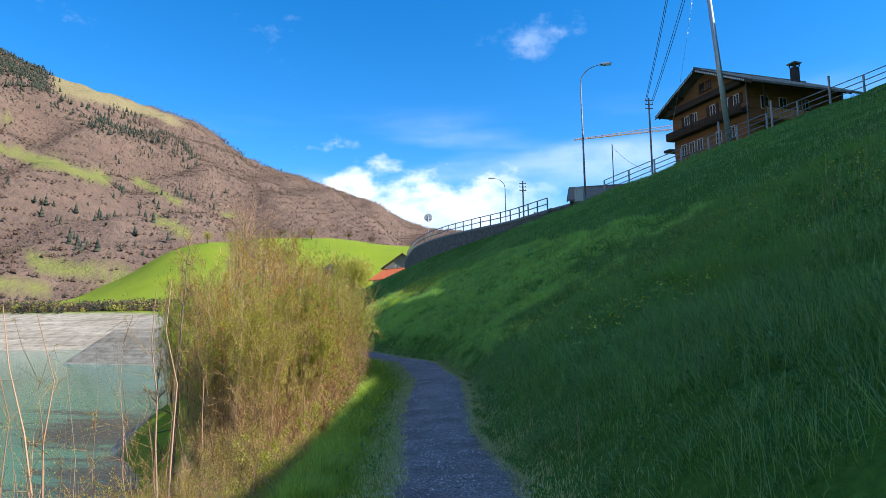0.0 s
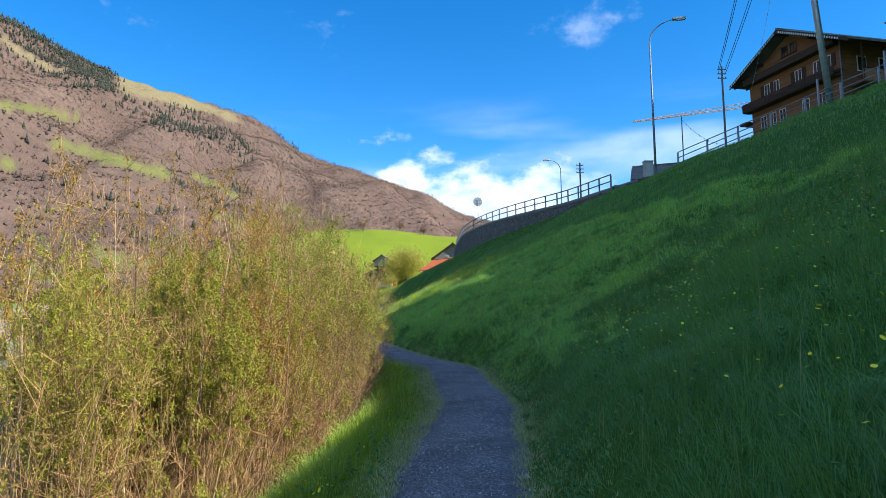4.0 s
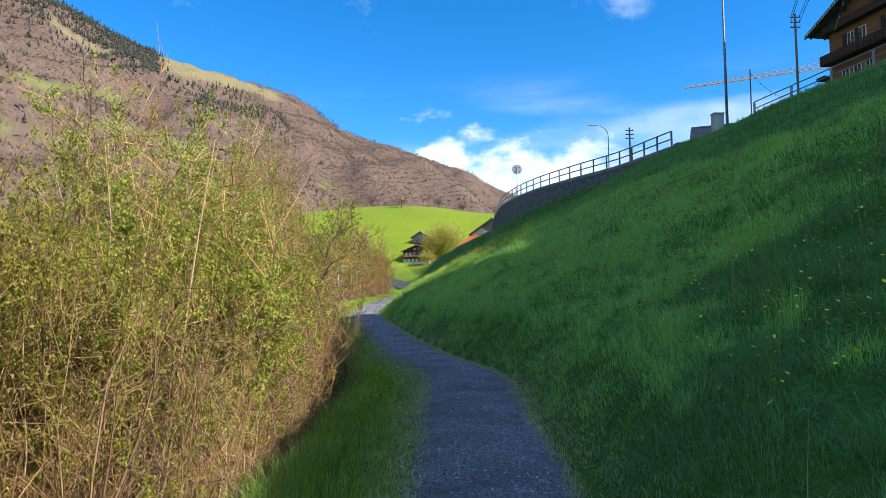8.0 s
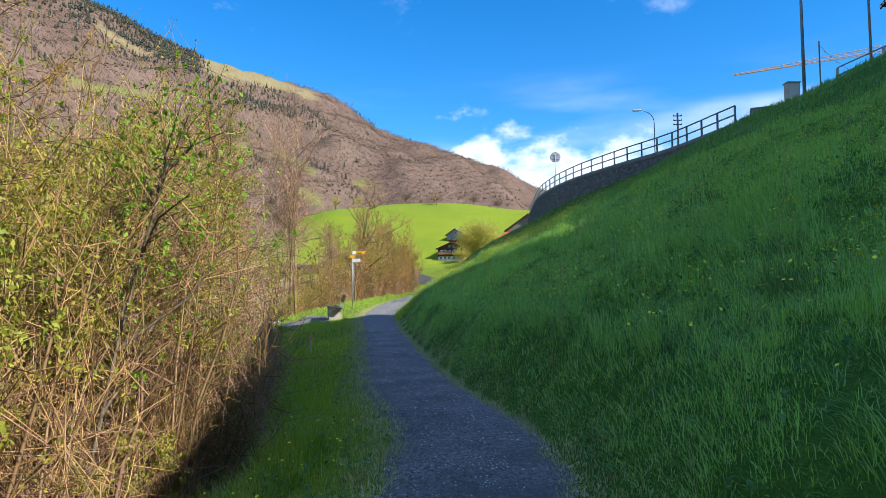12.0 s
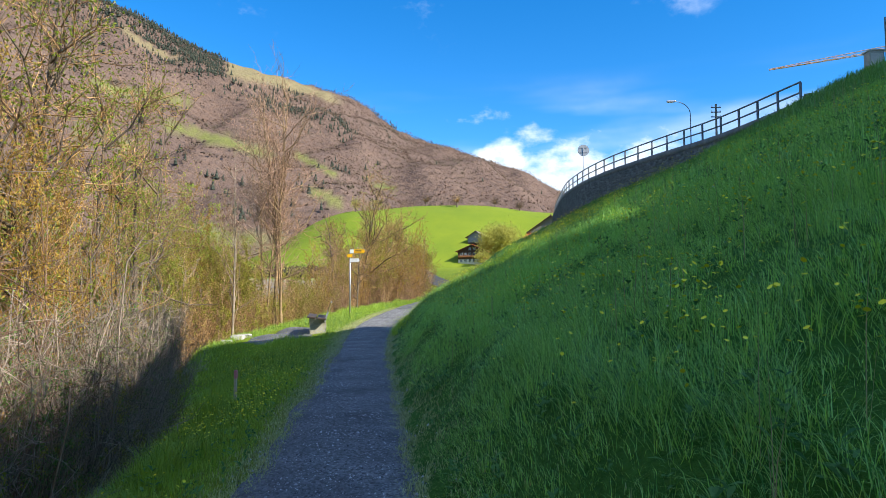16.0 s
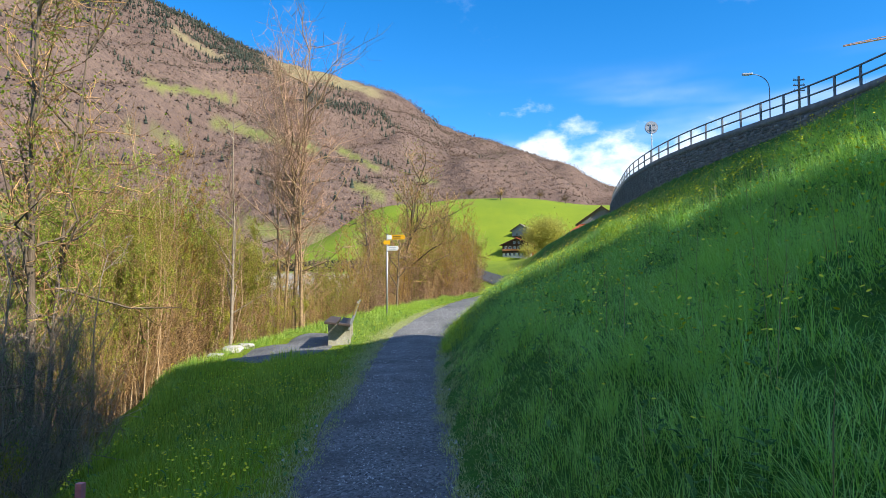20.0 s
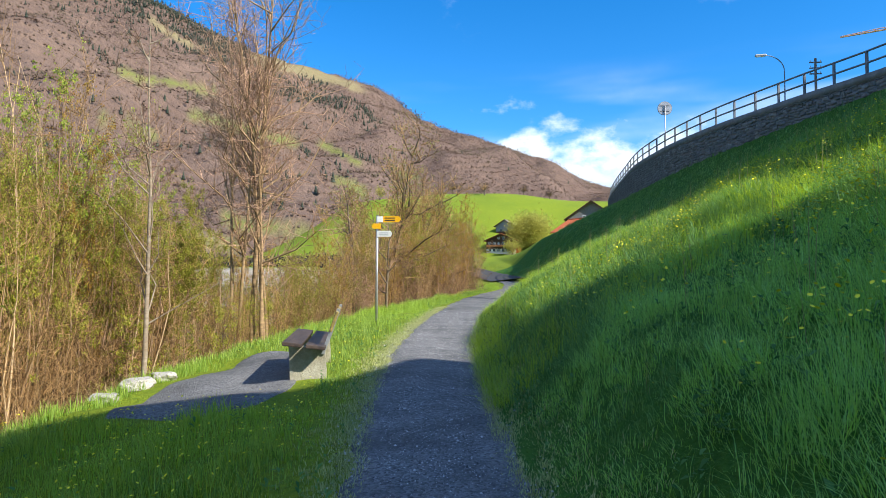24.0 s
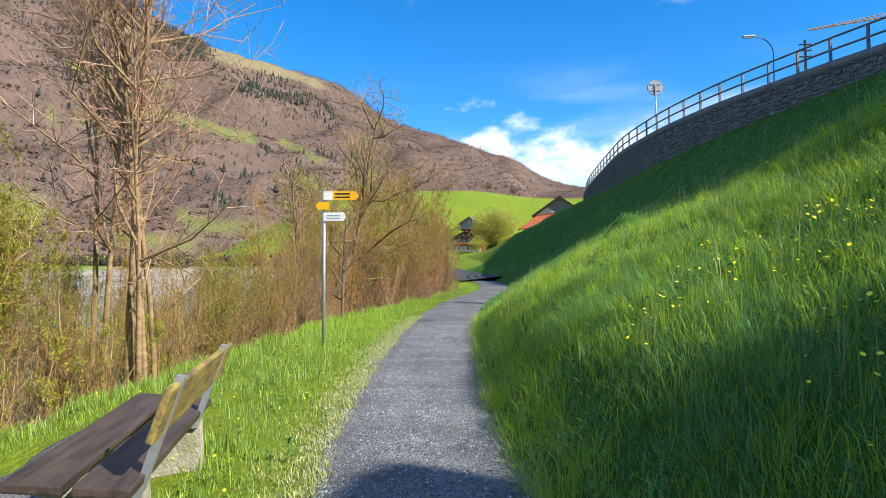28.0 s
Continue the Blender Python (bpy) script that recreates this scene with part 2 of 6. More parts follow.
M_BLADE_TALL_SUNLIT = island("tall_grass_blade_sunlit", (0.12, 0.27, 0.04), (0.50, 0.68, 0.16), 0.55, 0.25, 0.5, (0.40, 0.56, 0.07), 0.2, (1.35, 1.2, 0.3))
M_PALE = island("trodden_grass", (0.28, 0.34, 0.12), (0.58, 0.58, 0.26), 0.55, 0.3, 0.3)
M_WEED = island("weed_leaf", (0.05, 0.15, 0.04), (0.15, 0.30, 0.09), 0.75, 0.15, 0.3)
M_PEBBLE = island("pebble", (0.02, 0.021, 0.025), (0.55, 0.55, 0.56), 0.7, 0.35)
M_LEAF_OLIVE = island("olive_spring_leaf", (0.17, 0.225, 0.03), (0.36, 0.38, 0.06), 0.55, 0.3, 0.4, vary=0.2)
M_STRAW = island("dry_stalk", (0.30, 0.24, 0.12), (0.42, 0.36, 0.18), 0.8, 0.1, 0.2)
M_LEAF = island("spring_leaf", (0.20, 0.225, 0.028), (0.41, 0.39, 0.055), 0.55, 0.3, 0.4, vary=0.2)
M_LEAF_DARK = island("ivy_leaf", (0.07, 0.15, 0.03), (0.18, 0.29, 0.06), 0.45, 0.4, 0.25)
M_TWIG = island("twig_bark", (0.095, 0.052, 0.027), (0.53, 0.33, 0.15), 0.75, 0.2, vary=0.3)
M_STEM = island("pale_stem_bark", (0.20, 0.12, 0.065), (0.62, 0.45, 0.28), 0.75, 0.2, vary=0.2)
M_TWIG_GREY = island("grey_twig_bark", (0.12, 0.07, 0.05), (0.50, 0.32, 0.22), 0.8, 0.15, vary=0.25)
M_BARK = simple("tree_bark", (0.20, 0.155, 0.11), (0.115, 0.09, 0.065), 4.0, 0.9, 0, 30.0, 0.6, 0.02, (1, 1, 0.3))
M_WHITEBARK = simple("birch_bark", (0.38, 0.32, 0.25), (0.24, 0.18, 0.12), 9.0, 0.8, 0, 24.0, 0.4, 0.01, (1, 1, 2.5))
M_BIRCH = simple("pale_bark", (0.42, 0.29, 0.16), (0.20, 0.13, 0.075), 7.0, 0.85, 0, 24.0, 0.4, 0.01, (1, 1, 2.5))
M_STONE = simple("wall_stone", (0.17, 0.172, 0.175), (0.28, 0.28, 0.275), 2.0, 0.9, 0, 18.0, 0.6, 0.03, None, "Object", 0.2, 0.25)
M_MORTAR = simple("wall_mortar", (0.16, 0.16, 0.16), (0.24, 0.24, 0.235), 3.0, 0.95, 0, 30.0, 0.4, 0.02)
M_CONCRETE = simple("weathered_concrete", (0.42, 0.40, 0.35), (0.56, 0.53, 0.46), 5.0, 0.9, 0, 45.0, 0.4, 0.008)
M_RAIL = simple("railing_steel", (0.16, 0.18, 0.21), (0.26, 0.28, 0.31), 4.0, 0.55, 0.4, 30.0, 0.05, 0.002)
M_STEEL = simple("galvanised_steel", (0.38, 0.40, 0.43), (0.50, 0.52, 0.55), 4.0, 0.45, 0.6, 30.0, 0.05, 0.002)
M_CONCRETE_MOSS = simple("mossy_concrete", (0.30, 0.28, 0.20), (0.46, 0.44, 0.36), 5.0, 0.92, 0, 35.0, 0.5, 0.012)
M_STEEL_DARK = simple("weathered_steel", (0.20, 0.22, 0.25), (0.30, 0.32, 0.35), 4.0, 0.6, 0.4, 30.0, 0.1, 0.002)
M_WOODPOLE = simple("pole_wood", (0.20, 0.15, 0.11), (0.30, 0.24, 0.18), 3.0, 0.9, 0, 25.0, 0.4, 0.01, (3, 3, 0.3))
M_PLANK = simple("bench_plank", (0.04, 0.031, 0.028), (0.11, 0.08, 0.064), 3.0, 0.45, 0, 30.0, 0.3, 0.004, (6, 0.6, 6))
M_PLANK_MOSS = simple("mossy_plank", (0.13, 0.10, 0.06), (0.44, 0.33, 0.07), 4.0, 0.7, 0, 35.0, 0.35, 0.005, (5, 0.8, 5))
M_YELLOW = simple("yellow_enamel", (0.95, 0.50, 0.01), (0.85, 0.43, 0.01), 4.0, 0.4, 0, 40.0, 0.0)
M_WHITE = simple("white_enamel", (0.85, 0.85, 0.83), (0.78, 0.78, 0.77), 4.0, 0.4, 0, 40.0, 0.0)
M_BLACK = simple("black_print", (0.02, 0.02, 0.02), (0.03, 0.03, 0.03), 4.0, 0.6, 0, 40.0, 0.0)
M_TIMBER = simple("chalet_timber", (0.25, 0.095, 0.036), (0.38, 0.16, 0.06), 1.2, 0.8, 0, 9.0, 0.4, 0.02, (0.4, 0.4, 6))
M_TIMBER_DARK = simple("dark_timber", (0.055, 0.03, 0.02), (0.10, 0.055, 0.035), 1.5, 0.85, 0, 9.0, 0.4, 0.02, (0.4, 0.4, 6))
M_TIMBER_SUNLIT = simple("sunlit_timber", (0.45, 0.20, 0.08), (0.55, 0.27, 0.12), 1.5, 0.75, 0, 9.0, 0.3, 0.02, (3, 3, 0.6))
M_ROOF_GREY = simple("grey_roof_tile", (0.15, 0.13, 0.11), (0.24, 0.21, 0.175), 1.0, 0.85, 0, 6.0, 0.4, 0.03, None, "Object", 0.2, 0.15)
M_ROOF_RED = simple("red_roof_tile", (0.58, 0.13, 0.05), (0.70, 0.20, 0.08), 1.0, 0.8, 0, 6.0, 0.4, 0.03, None, "Object", 0.2, 0.15)
M_TWIG_DARK = island("dark_twig_bark", (0.14, 0.11, 0.09), (0.48, 0.39, 0.32), 0.8, 0.15, vary=0.2)
M_LEAF_YELLOW = island("yellow_spring_leaf", (0.20, 0.31, 0.03), (0.43, 0.49, 0.065), 0.55, 0.3, 0.4)
M_BUD_TWIG = island("budding_leaf", (0.34, 0.17, 0.04), (0.46, 0.34, 0.06), 0.6, 0.2, 0.4)
M_BRICK = simple("chimney_brick", (0.06, 0.045, 0.04), (0.10, 0.075, 0.065), 3.0, 0.9, 0, 12.0, 0.4, 0.02)
M_PLASTER = simple("pale_plaster", (0.62, 0.58, 0.52), (0.70, 0.67, 0.61), 1.0, 0.9, 0, 12.0, 0.2, 0.01)
M_ROCK = simple("pale_rock", (0.38, 0.36, 0.33), (0.52, 0.50, 0.46), 3.0, 0.9, 0, 16.0, 0.7, 0.03)
M_ROCK_DARK = simple("outcrop_rock", (0.10, 0.095, 0.085), (0.19, 0.18, 0.16), 2.0, 0.95, 0, 10.0, 0.8, 0.06)
M_STAKE = simple("stake_wood", (0.72, 0.54, 0.38), (0.80, 0.63, 0.46), 8.0, 0.8, 0, 40.0, 0.2, 0.003)
M_PINK = simple("pink_paint", (0.95, 0.34, 0.36), (0.90, 0.27, 0.30), 8.0, 0.6, 0, 40.0, 0.0)
M_CRANE = simple("crane_paint", (0.72, 0.42, 0.26), (0.62, 0.36, 0.22), 1.0, 0.5, 0.1, 10.0, 0.0)
M_CONIFER = island("conifer_needles", (0.026, 0.036, 0.028), (0.060, 0.070, 0.052), 0.9, 0.05)
M_BARE = island("bare_wood_crowns", (0.125, 0.084, 0.067), (0.225, 0.152, 0.118), 1.0, 0.02, 0.45, (0.17, 0.14, 0.10), 0.02)
M_BUD = island("budding_crowns", (0.38, 0.36, 0.08), (0.54, 0.50, 0.13), 1.0, 0.05, 0.55)
M_PETAL = island("yellow_petal", (0.85, 0.70, 0.02), (0.9, 0.82, 0.05), 0.6, 0.2)
M_SEED = island("white_seed_head", (0.6, 0.6, 0.52), (0.75, 0.75, 0.68), 0.8, 0.1, 0.3)
# dark tone that stands for shade on the far stretch of path
M_SHADED_PATH = simple("shaded_path", (0.05, 0.05, 0.052), (0.07, 0.07, 0.07), 1.0, 0.9, 0, 60.0, 0.3, 0.005)


def glass_material():
    m, N, L, b = material("window_glass", 0.05, 0, 0.5)
    b.inputs["Base Color"].default_value = (0.03, 0.035, 0.04, 1)
    return m


M_GLASS = glass_material()
M_LAMP = simple("lamp_cover", (0.75, 0.76, 0.76), (0.82, 0.82, 0.80), 3.0, 0.35, 0, 30.0, 0.0)


# ---- mesh helpers ----
def np_mesh(name, verts, faces, mat, parent=None, label="", smooth=False):
    """One mesh object from arrays of vertices and of faces (all of one size)."""
    me = bpy.data.meshes.new(name)
    verts, faces = np.asarray(verts, np.float32).reshape(-1, 3), np.asarray(faces, np.int32)
    n, k = faces.shape
    me.vertices.add(len(verts))
    me.vertices.foreach_set("co", verts.ravel())
    me.loops.add(n * k)
    me.loops.foreach_set("vertex_index", faces.ravel())
    me.polygons.add(n)
    me.polygons.foreach_set("loop_start", np.arange(0, n * k, k, dtype=np.int32))
    me.polygons.foreach_set("loop_total", np.full(n, k, np.int32))
    if smooth:
        me.polygons.foreach_set("use_smooth", np.ones(n, bool))
    me.update(calc_edges=True)
    me.materials.append(mat)
    ob = new(name, me)
    if parent:
        ob.parent = parent
    return tagged(ob, label)


def part(name, bm, mat, parent=None, label="", smooth=False):
    """A bmesh as one mesh object under a thing or a part."""
    me = bpy.data.meshes.new(name)
    bmesh.ops.recalc_face_normals(bm, faces=bm.faces)
    if smooth:
        for f in bm.faces:
            f.smooth = True
    bm.to_mesh(me)
    bm.free()
    me.materials.append(mat)
    ob = new(name, me)
    if parent:
        ob.parent = parent
    return tagged(ob, label)


def share(name, me, parent, m):
    """One more object on a mesh that others use."""
    ob = new(name, me)
    ob.parent = parent
    ob.matrix_basis = m
    return ob


def thing(name, m, label, category, group="", kind=""):
    ob = new(name)
    ob.empty_display_size = 0.2
    ob.matrix_basis = m
    return tagged(ob, label, category, group, kind)


def box(bm, x0, y0, z0, x1, y1, z1, bevel=0.0, m=None):
    made = bmesh.ops.create_cube(bm, size=1.0)["verts"]
    t = Matrix.Translation(((x0 + x1) / 2, (y0 + y1) / 2, (z0 + z1) / 2)) @ Matrix.Diagonal((abs(x1 - x0), abs(y1 - y0), abs(z1 - z0), 1))
    bmesh.ops.transform(bm, matrix=(m @ t) if m else t, verts=made)
    if bevel:
        edges = list({e for v in made for e in v.link_edges})
        bmesh.ops.bevel(bm, geom=edges, offset=bevel, segments=2, affect="EDGES", profile=0.6)
    return bm


def one_box(*a, **k):
    return box(bmesh.new(), *a, **k)


def rod(bm, a, b, r0, r1=None, sides=8):
    """A tapered round bar from a to b."""
    a, b = Vector(a), Vector(b)
    d = b - a
    made = bmesh.ops.create_cone(bm, cap_ends=True, segments=sides, radius1=r0, radius2=r0 if r1 is None else r1, depth=d.length)["verts"]
    bmesh.ops.transform(bm, matrix=Matrix.Translation((a + b) / 2) @ d.to_track_quat("Z", "Y").to_matrix().to_4x4(), verts=made)
    return bm


def one_rod(*a, **k):
    return rod(bmesh.new(), *a, **k)


def prism(bm, poly, y0, y1, axis="y"):
    """A flat outline (u, z), carried from y0 to y1."""
    ring = lambda w: [bm.verts.new((u, w, z) if axis == "y" else (w, u, z)) for u, z in poly]  # noqa: E731
    r0, r1 = ring(y0), ring(y1)
    n = len(poly)
    bm.faces.new(r0)
    bm.faces.new(list(reversed(r1)))
    for i in range(n):
        bm.faces.new((r0[i], r0[(i + 1) % n], r1[(i + 1) % n], r1[i]))
    return bm


def tubes(P, R, sides=4):
    """Vertices and quads of many tapered tubes: P (n, k, 3), R (n, k)."""
    n, k, _ = P.shape
    T = P[:, -1] - P[:, 0]
    T /= np.linalg.norm(T, axis=1, keepdims=True) + 1e-9
    ref = np.where(np.abs(T[:, 2:3]) > 0.8, np.array([[1.0, 0, 0]]), np.array([[0, 0, 1.0]]))
    A = np.cross(T, ref)
    A /= np.linalg.norm(A, axis=1, keepdims=True) + 1e-9
    B = np.cross(T, A)
    ang = np.linspace(0, 2 * np.pi, sides, endpoint=False)
    ring = A[:, None, :] * np.cos(ang)[None, :, None] + B[:, None, :] * np.sin(ang)[None, :, None]
    V = P[:, :, None, :] + ring[:, None, :, :] * R[:, :, None, None]
    idx = np.arange(n * k * sides).reshape(n, k, sides)
    a, b = idx[:, :-1], idx[:, 1:]
    F = np.stack([a, np.roll(a, -1, 2), np.roll(b, -1, 2), b], -1).reshape(-1, 4)
    return V.reshape(-1, 3), F


def join(pieces):
    vs, fs, at = [], [], 0
    for v, f in pieces:
        vs.append(v)
        fs.append(f + at)
        at += len(v)
    return np.concatenate(vs), np.concatenate(fs)


def curve_of(keys, values):
    """A smooth function through a few plan numbers."""
    ks, vs = np.array(keys, float), np.array(values, float)
    d = np.diff(vs) / np.diff(ks)
    slope = np.r_[d[0], np.where(d[:-1] * d[1:] > 0, 2 * d[:-1] * d[1:] / (d[:-1] + d[1:] + 1e-12), 0), d[-1]]

    def f(x):
        x = np.clip(np.asarray(x, float), ks[0], ks[-1])
        i = np.clip(np.searchsorted(ks, x) - 1, 0, len(ks) - 2)
        h = ks[i + 1] - ks[i]
        t = (x - ks[i]) / h
        return vs[i] * (1 + 2 * t) * (1 - t) ** 2 + h * slope[i] * t * (1 - t) ** 2 + vs[i + 1] * t * t * (3 - 2 * t) + h * slope[i + 1] * t * t * (t - 1)

    return f


def step(x, a, b):
    t = np.clip((np.asarray(x, float) - a) / (b - a), 0, 1)
    return t * t * (3 - 2 * t)


def wave(x, y, scale, seed=0):
    """Cheap smooth unevenness, about -1 to 1."""
    r = np.random.RandomState(seed + 7)
    out = 0
    for _ in range(6):
        a, p, q = r.uniform(0, 6.28), r.uniform(0, 6.28), r.uniform(0.6, 1.6)
        out = out + np.sin((x * np.cos(a) + y * np.sin(a)) * 6.28 * q / scale + p)
    return out / 3.0


# ---- plan of the ground ----
path_x = curve_of([-30, -8, -1.5, 3, 7, 10.5, 14, 18, 21.4, 25.7, 30.6, 35.5, 40, 46, 54, 60, 66, 72, 80, 90, 100, 120, 200],
                  [-3.5, -0.2, 0.75, 1.55, 2.0, 2.55, 3.05, 3.1, 2.35, 1.6, 0.75, 0.02, -0.4, -0.55, -0.3, 0.35, 1.2, 1.3, 0.2, -1.5, -3.0, -6.0, -16])
path_w = curve_of([-30, 6, 12, 20, 30, 36, 45, 60, 200], [0.42, 0.46, 0.56, 0.55, 0.5, 0.62, 0.72, 0.75, 0.9])
path_z = curve_of([-30, -1.5, 1, 3, 6, 9, 12, 15, 18, 25, 30, 33, 37, 45, 60, 70, 85, 100, 120, 150, 195, 260],
                  [0.0, 0.07, 0.13, 0.1, -0.06, 0.0, -0.11, -0.09, -0.03, -0.02, 0.06, 0.07, 0.1, 0.25, 0.6, 0.9, 1.5, 2.2, 3.2, 4.8, 7.0, 8])
verge = curve_of([-30, 6, 10, 14, 18, 20.8, 23.4, 27.1, 29.6, 32, 34, 38, 45, 52, 58, 66, 72, 90, 110], [0.8, 0.72, 0.75, 0.9, 0.85, 1.0, 1.1, 1.65, 2.6, 3.1, 3.5, 3.5, 3.0, 2.3, 1.1, 1.0, 2.6, 6.0, 30.0])
wall_x = curve_of([44, 49, 55, 60, 66.5, 72, 78, 84, 95, 110, 140, 220], [19.3, 17.9, 16.4, 14.3, 12.0, 10.9, 10.4, 10.6, 11.2, 13.5, 20, 40])
foot_z = curve_of([44, 48, 55, 60, 66, 72, 80, 100, 140, 220], [10.0, 9.75, 9.3, 8.85, 8.4, 8.1, 7.9, 7.7, 8, 9])
ROAD_Z, LAKE_Z = 9.95, -5.0
shore_y = curve_of([-2000, -300, -178, -120, -90, -73, -55, -38, -20, -12], [900, 420, 240, 185, 171, 167, 161, 137, 108, 95])
hill_el = curve_of([-60, -30, -22, -19, -14.5, -11, -1.7, 6, 20, 60], [1.0, 1.0, 1.9, 3.2, 5.9, 6.9, 7.4, 6.7, 6.2, 5.0])
crest_el = curve_of([-120, -80, -50, -34, -26, -24, -17.2, -11.6, -7.7, -2.3, 2.8, 6.7, 9.6, 16, 30, 60, 120],
                    [14, 18, 24, 22.3, 19.9, 19.2, 17.8, 16.3, 13.8, 12.2, 10.3, 8.5, 7.7, 6.8, 6, 6, 6])
EYE_X, EYE_Y = 1.5, 16.0


def terrace(x, y):
    s = (x - 17.7) * 0.827 - (y - 48.0) * 0.561
    return np.interp(s, [0, 3.2, 14.3, 34], [ROAD_Z, 10.2, 13.45, 18.7])


def ground_z(x, y):
    x, y = np.broadcast_arrays(np.asarray(x, float), np.asarray(y, float))
    xc, zp, hw = path_x(y), path_z(y), path_w(y)
    u = x - xc
    # the bank up to the road
    t = np.maximum(u - hw - 0.12, 0)
    rough_g = 0.10 * wave(x, y, 7.0, 1) + 0.05 * wave(x, y, 2.6, 2)
    rise = 0.518 * np.minimum(t, 14) + 0.40 * np.maximum(t - 14, 0) + 0.35 * step(t, 0.0, 0.9) + rough_g * step(t, 0.3, 2.5)
    top = terrace(x, y)
    near = np.minimum(zp + rise, top)
    span = np.maximum(wall_x(y) - xc - hw - 0.12, 1.0)
    q = np.clip(t / span, 0, 1)
    prof = 0.86 * q + 0.14 * q ** 3
    bluff = np.interp(q, [0, 0.22, 0.45, 0.8, 1], [0, 0.16, 0.64, 0.91, 1])
    prof = prof + (bluff - prof) * step(y, 72, 84)
    bank = zp + (foot_z(y) - zp) * prof + rough_g * step(t, 0.3, 2.5) * (1 - q)
    bank = np.where(x > wall_x(y) + 0.8, top, bank)
    far_mix = step(y, 46.5, 49.5)
    right = near * (1 - far_mix) + bank * far_mix
    right = right + 0.75 * np.exp(-((x - 5.2) / 0.75) ** 2 - ((y - 54.5) / 0.9) ** 2)
    # unseen hillside added to the right and behind; its outline shapes the shade
    hx = step(x, 32, 38)
    shade_knoll = np.interp(y, [-195, -55, -15.9, -12.5, -6, -1.9, -0.4, 1.1, 6.1, 8.1, 9.1, 11.1, 12.1, 13.6, 15.1, 17.1, 19.1, 20.6, 25.1, 31, 32.5], [46, 35.2, 33.5, 32.9, 32.0, 32.2, 32.6, 33.4, 34.6, 35.2, 31.0, 30.9, 30.85, 31.1, 31.4, 31.5, 31.75, 32.05, 32.1, 31.95, 0])
    right = np.where((y < 40) & (hx > 0), np.maximum(right, shade_knoll * hx), right)
    # second unseen rise farther back, added to shade the far bank
    shade_shoulder = np.interp(y, [-2, -0.4, 3.6, 13.6, 16, 22, 27, 31, 36, 48, 64, 72, 90], [0, 77.5, 77.4, 76.5, 76.4, 76.9, 78.1, 78.4, 78.4, 78.9, 78.9, 72, 0])
    right = np.where((x > 76) & (y > -2) & (y < 90), np.maximum(right, shade_shoulder * step(x, 78, 90)), right)
    # the shore below the path
    v = np.maximum(-u - hw, 0)
    w = verge(y)
    fall = 0.09 + 0.17 * step(y, 17, 23) * (1 - step(y, 30, 34))
    drop = fall * np.minimum(v, w) + 0.09 * np.maximum(v - w, 0) + 0.62 * np.maximum(v - w, 0) + 0.05 * wave(x, y, 1.7, 3) * step(v, 0.2, 1.0)
    left = zp - drop
    bed = -9.0
    left = np.maximum(left, bed)
    z = np.where(u > 0, right, left)
    # the far shore, the valley floor and the green hill
    beyond = y - shore_y(x)
    land = np.clip(LAKE_Z + 0.20 * beyond + 0.25 * wave(x, y, 25, 8), bed, None)
    flat = 2.2 + 0.022 * np.maximum(y - 100, 0) + 0.004 * np.maximum(-x, 0)
    land = np.minimum(land, flat + 0.4 * wave(x, y, 60, 5))
    z = np.where((u < 0) & (land > z), land, z)
    dx, dy = x - EYE_X, y - EYE_Y
    r, az = np.hypot(dx, dy), np.degrees(np.arctan2(dx, dy))
    crest = np.tan(np.radians(hill_el(az))) * 370 + 1.3
    up = step(r, 245, 370) * (1 - 0.55 * step(r, 370, 560))
    hill = flat + (crest - flat) * up + 0.6 * wave(x, y, 45, 6) * up
    z = np.where((r > 245) & (y > 100) & (beyond > 40), np.maximum(z * (x < wall_x(y)) + hill * (x >= wall_x(y)), hill), z)
    return z


def z_at(x, y):
    return float(ground_z(x, y))


# ---- ground sheet ----
def grid_mesh(name, X, Y, zf, mat):
    gx, gy = np.meshgrid(X, Y)
    V = np.stack([gx, gy, zf(gx, gy)], -1).reshape(-1, 3)
    i = np.arange(len(X) * len(Y)).reshape(len(Y), len(X))
    F = np.stack([i[:-1, :-1], i[:-1, 1:], i[1:, 1:], i[1:, :-1]], -1).reshape(-1, 4)
    return np_mesh(name, V, F, mat, smooth=True), V


def spaced(*runs):
    out = [runs[0][0]]
    for a, b, s in runs:
        out += list(np.linspace(a, b, max(int(round((b - a) / s)), 1) + 1)[1:])
    return np.array(out)


GX = spaced((-2600, -600, 200), (-600, -300, 20), (-300, -140, 4), (-140, -30, 2.5), (-30, -8, 1.0), (-8, 8, 0.2), (8, 22, 0.35), (22, 40, 1.0), (40, 76, 4), (76, 92, 2), (92, 120, 4), (120, 600, 40), (600, 2600, 250))
GY = spaced((-2600, -300, 230), (-300, -40, 20), (-40, -6, 2), (-6, 50, 0.25), (50, 95, 0.5), (95, 140, 1.5), (140, 300, 3), (300, 440, 4), (440, 620, 20), (620, 2600, 180))
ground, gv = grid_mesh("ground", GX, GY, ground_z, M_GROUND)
tagged(ground, "green meadow ground with a steep bank and gravel lake shore", "ground", kind="structure")
brow = 2.2 + 0.022 * np.maximum(gv[:, 1] - 100, 0) + 0.004 * np.maximum(-gv[:, 0], 0) + 0.4 * wave(gv[:, 0], gv[:, 1], 60, 5)
bare = (np.clip((brow - 0.25 - gv[:, 2]) / 0.5, 0, 1) * (gv[:, 0] < -9)).astype(np.float32)
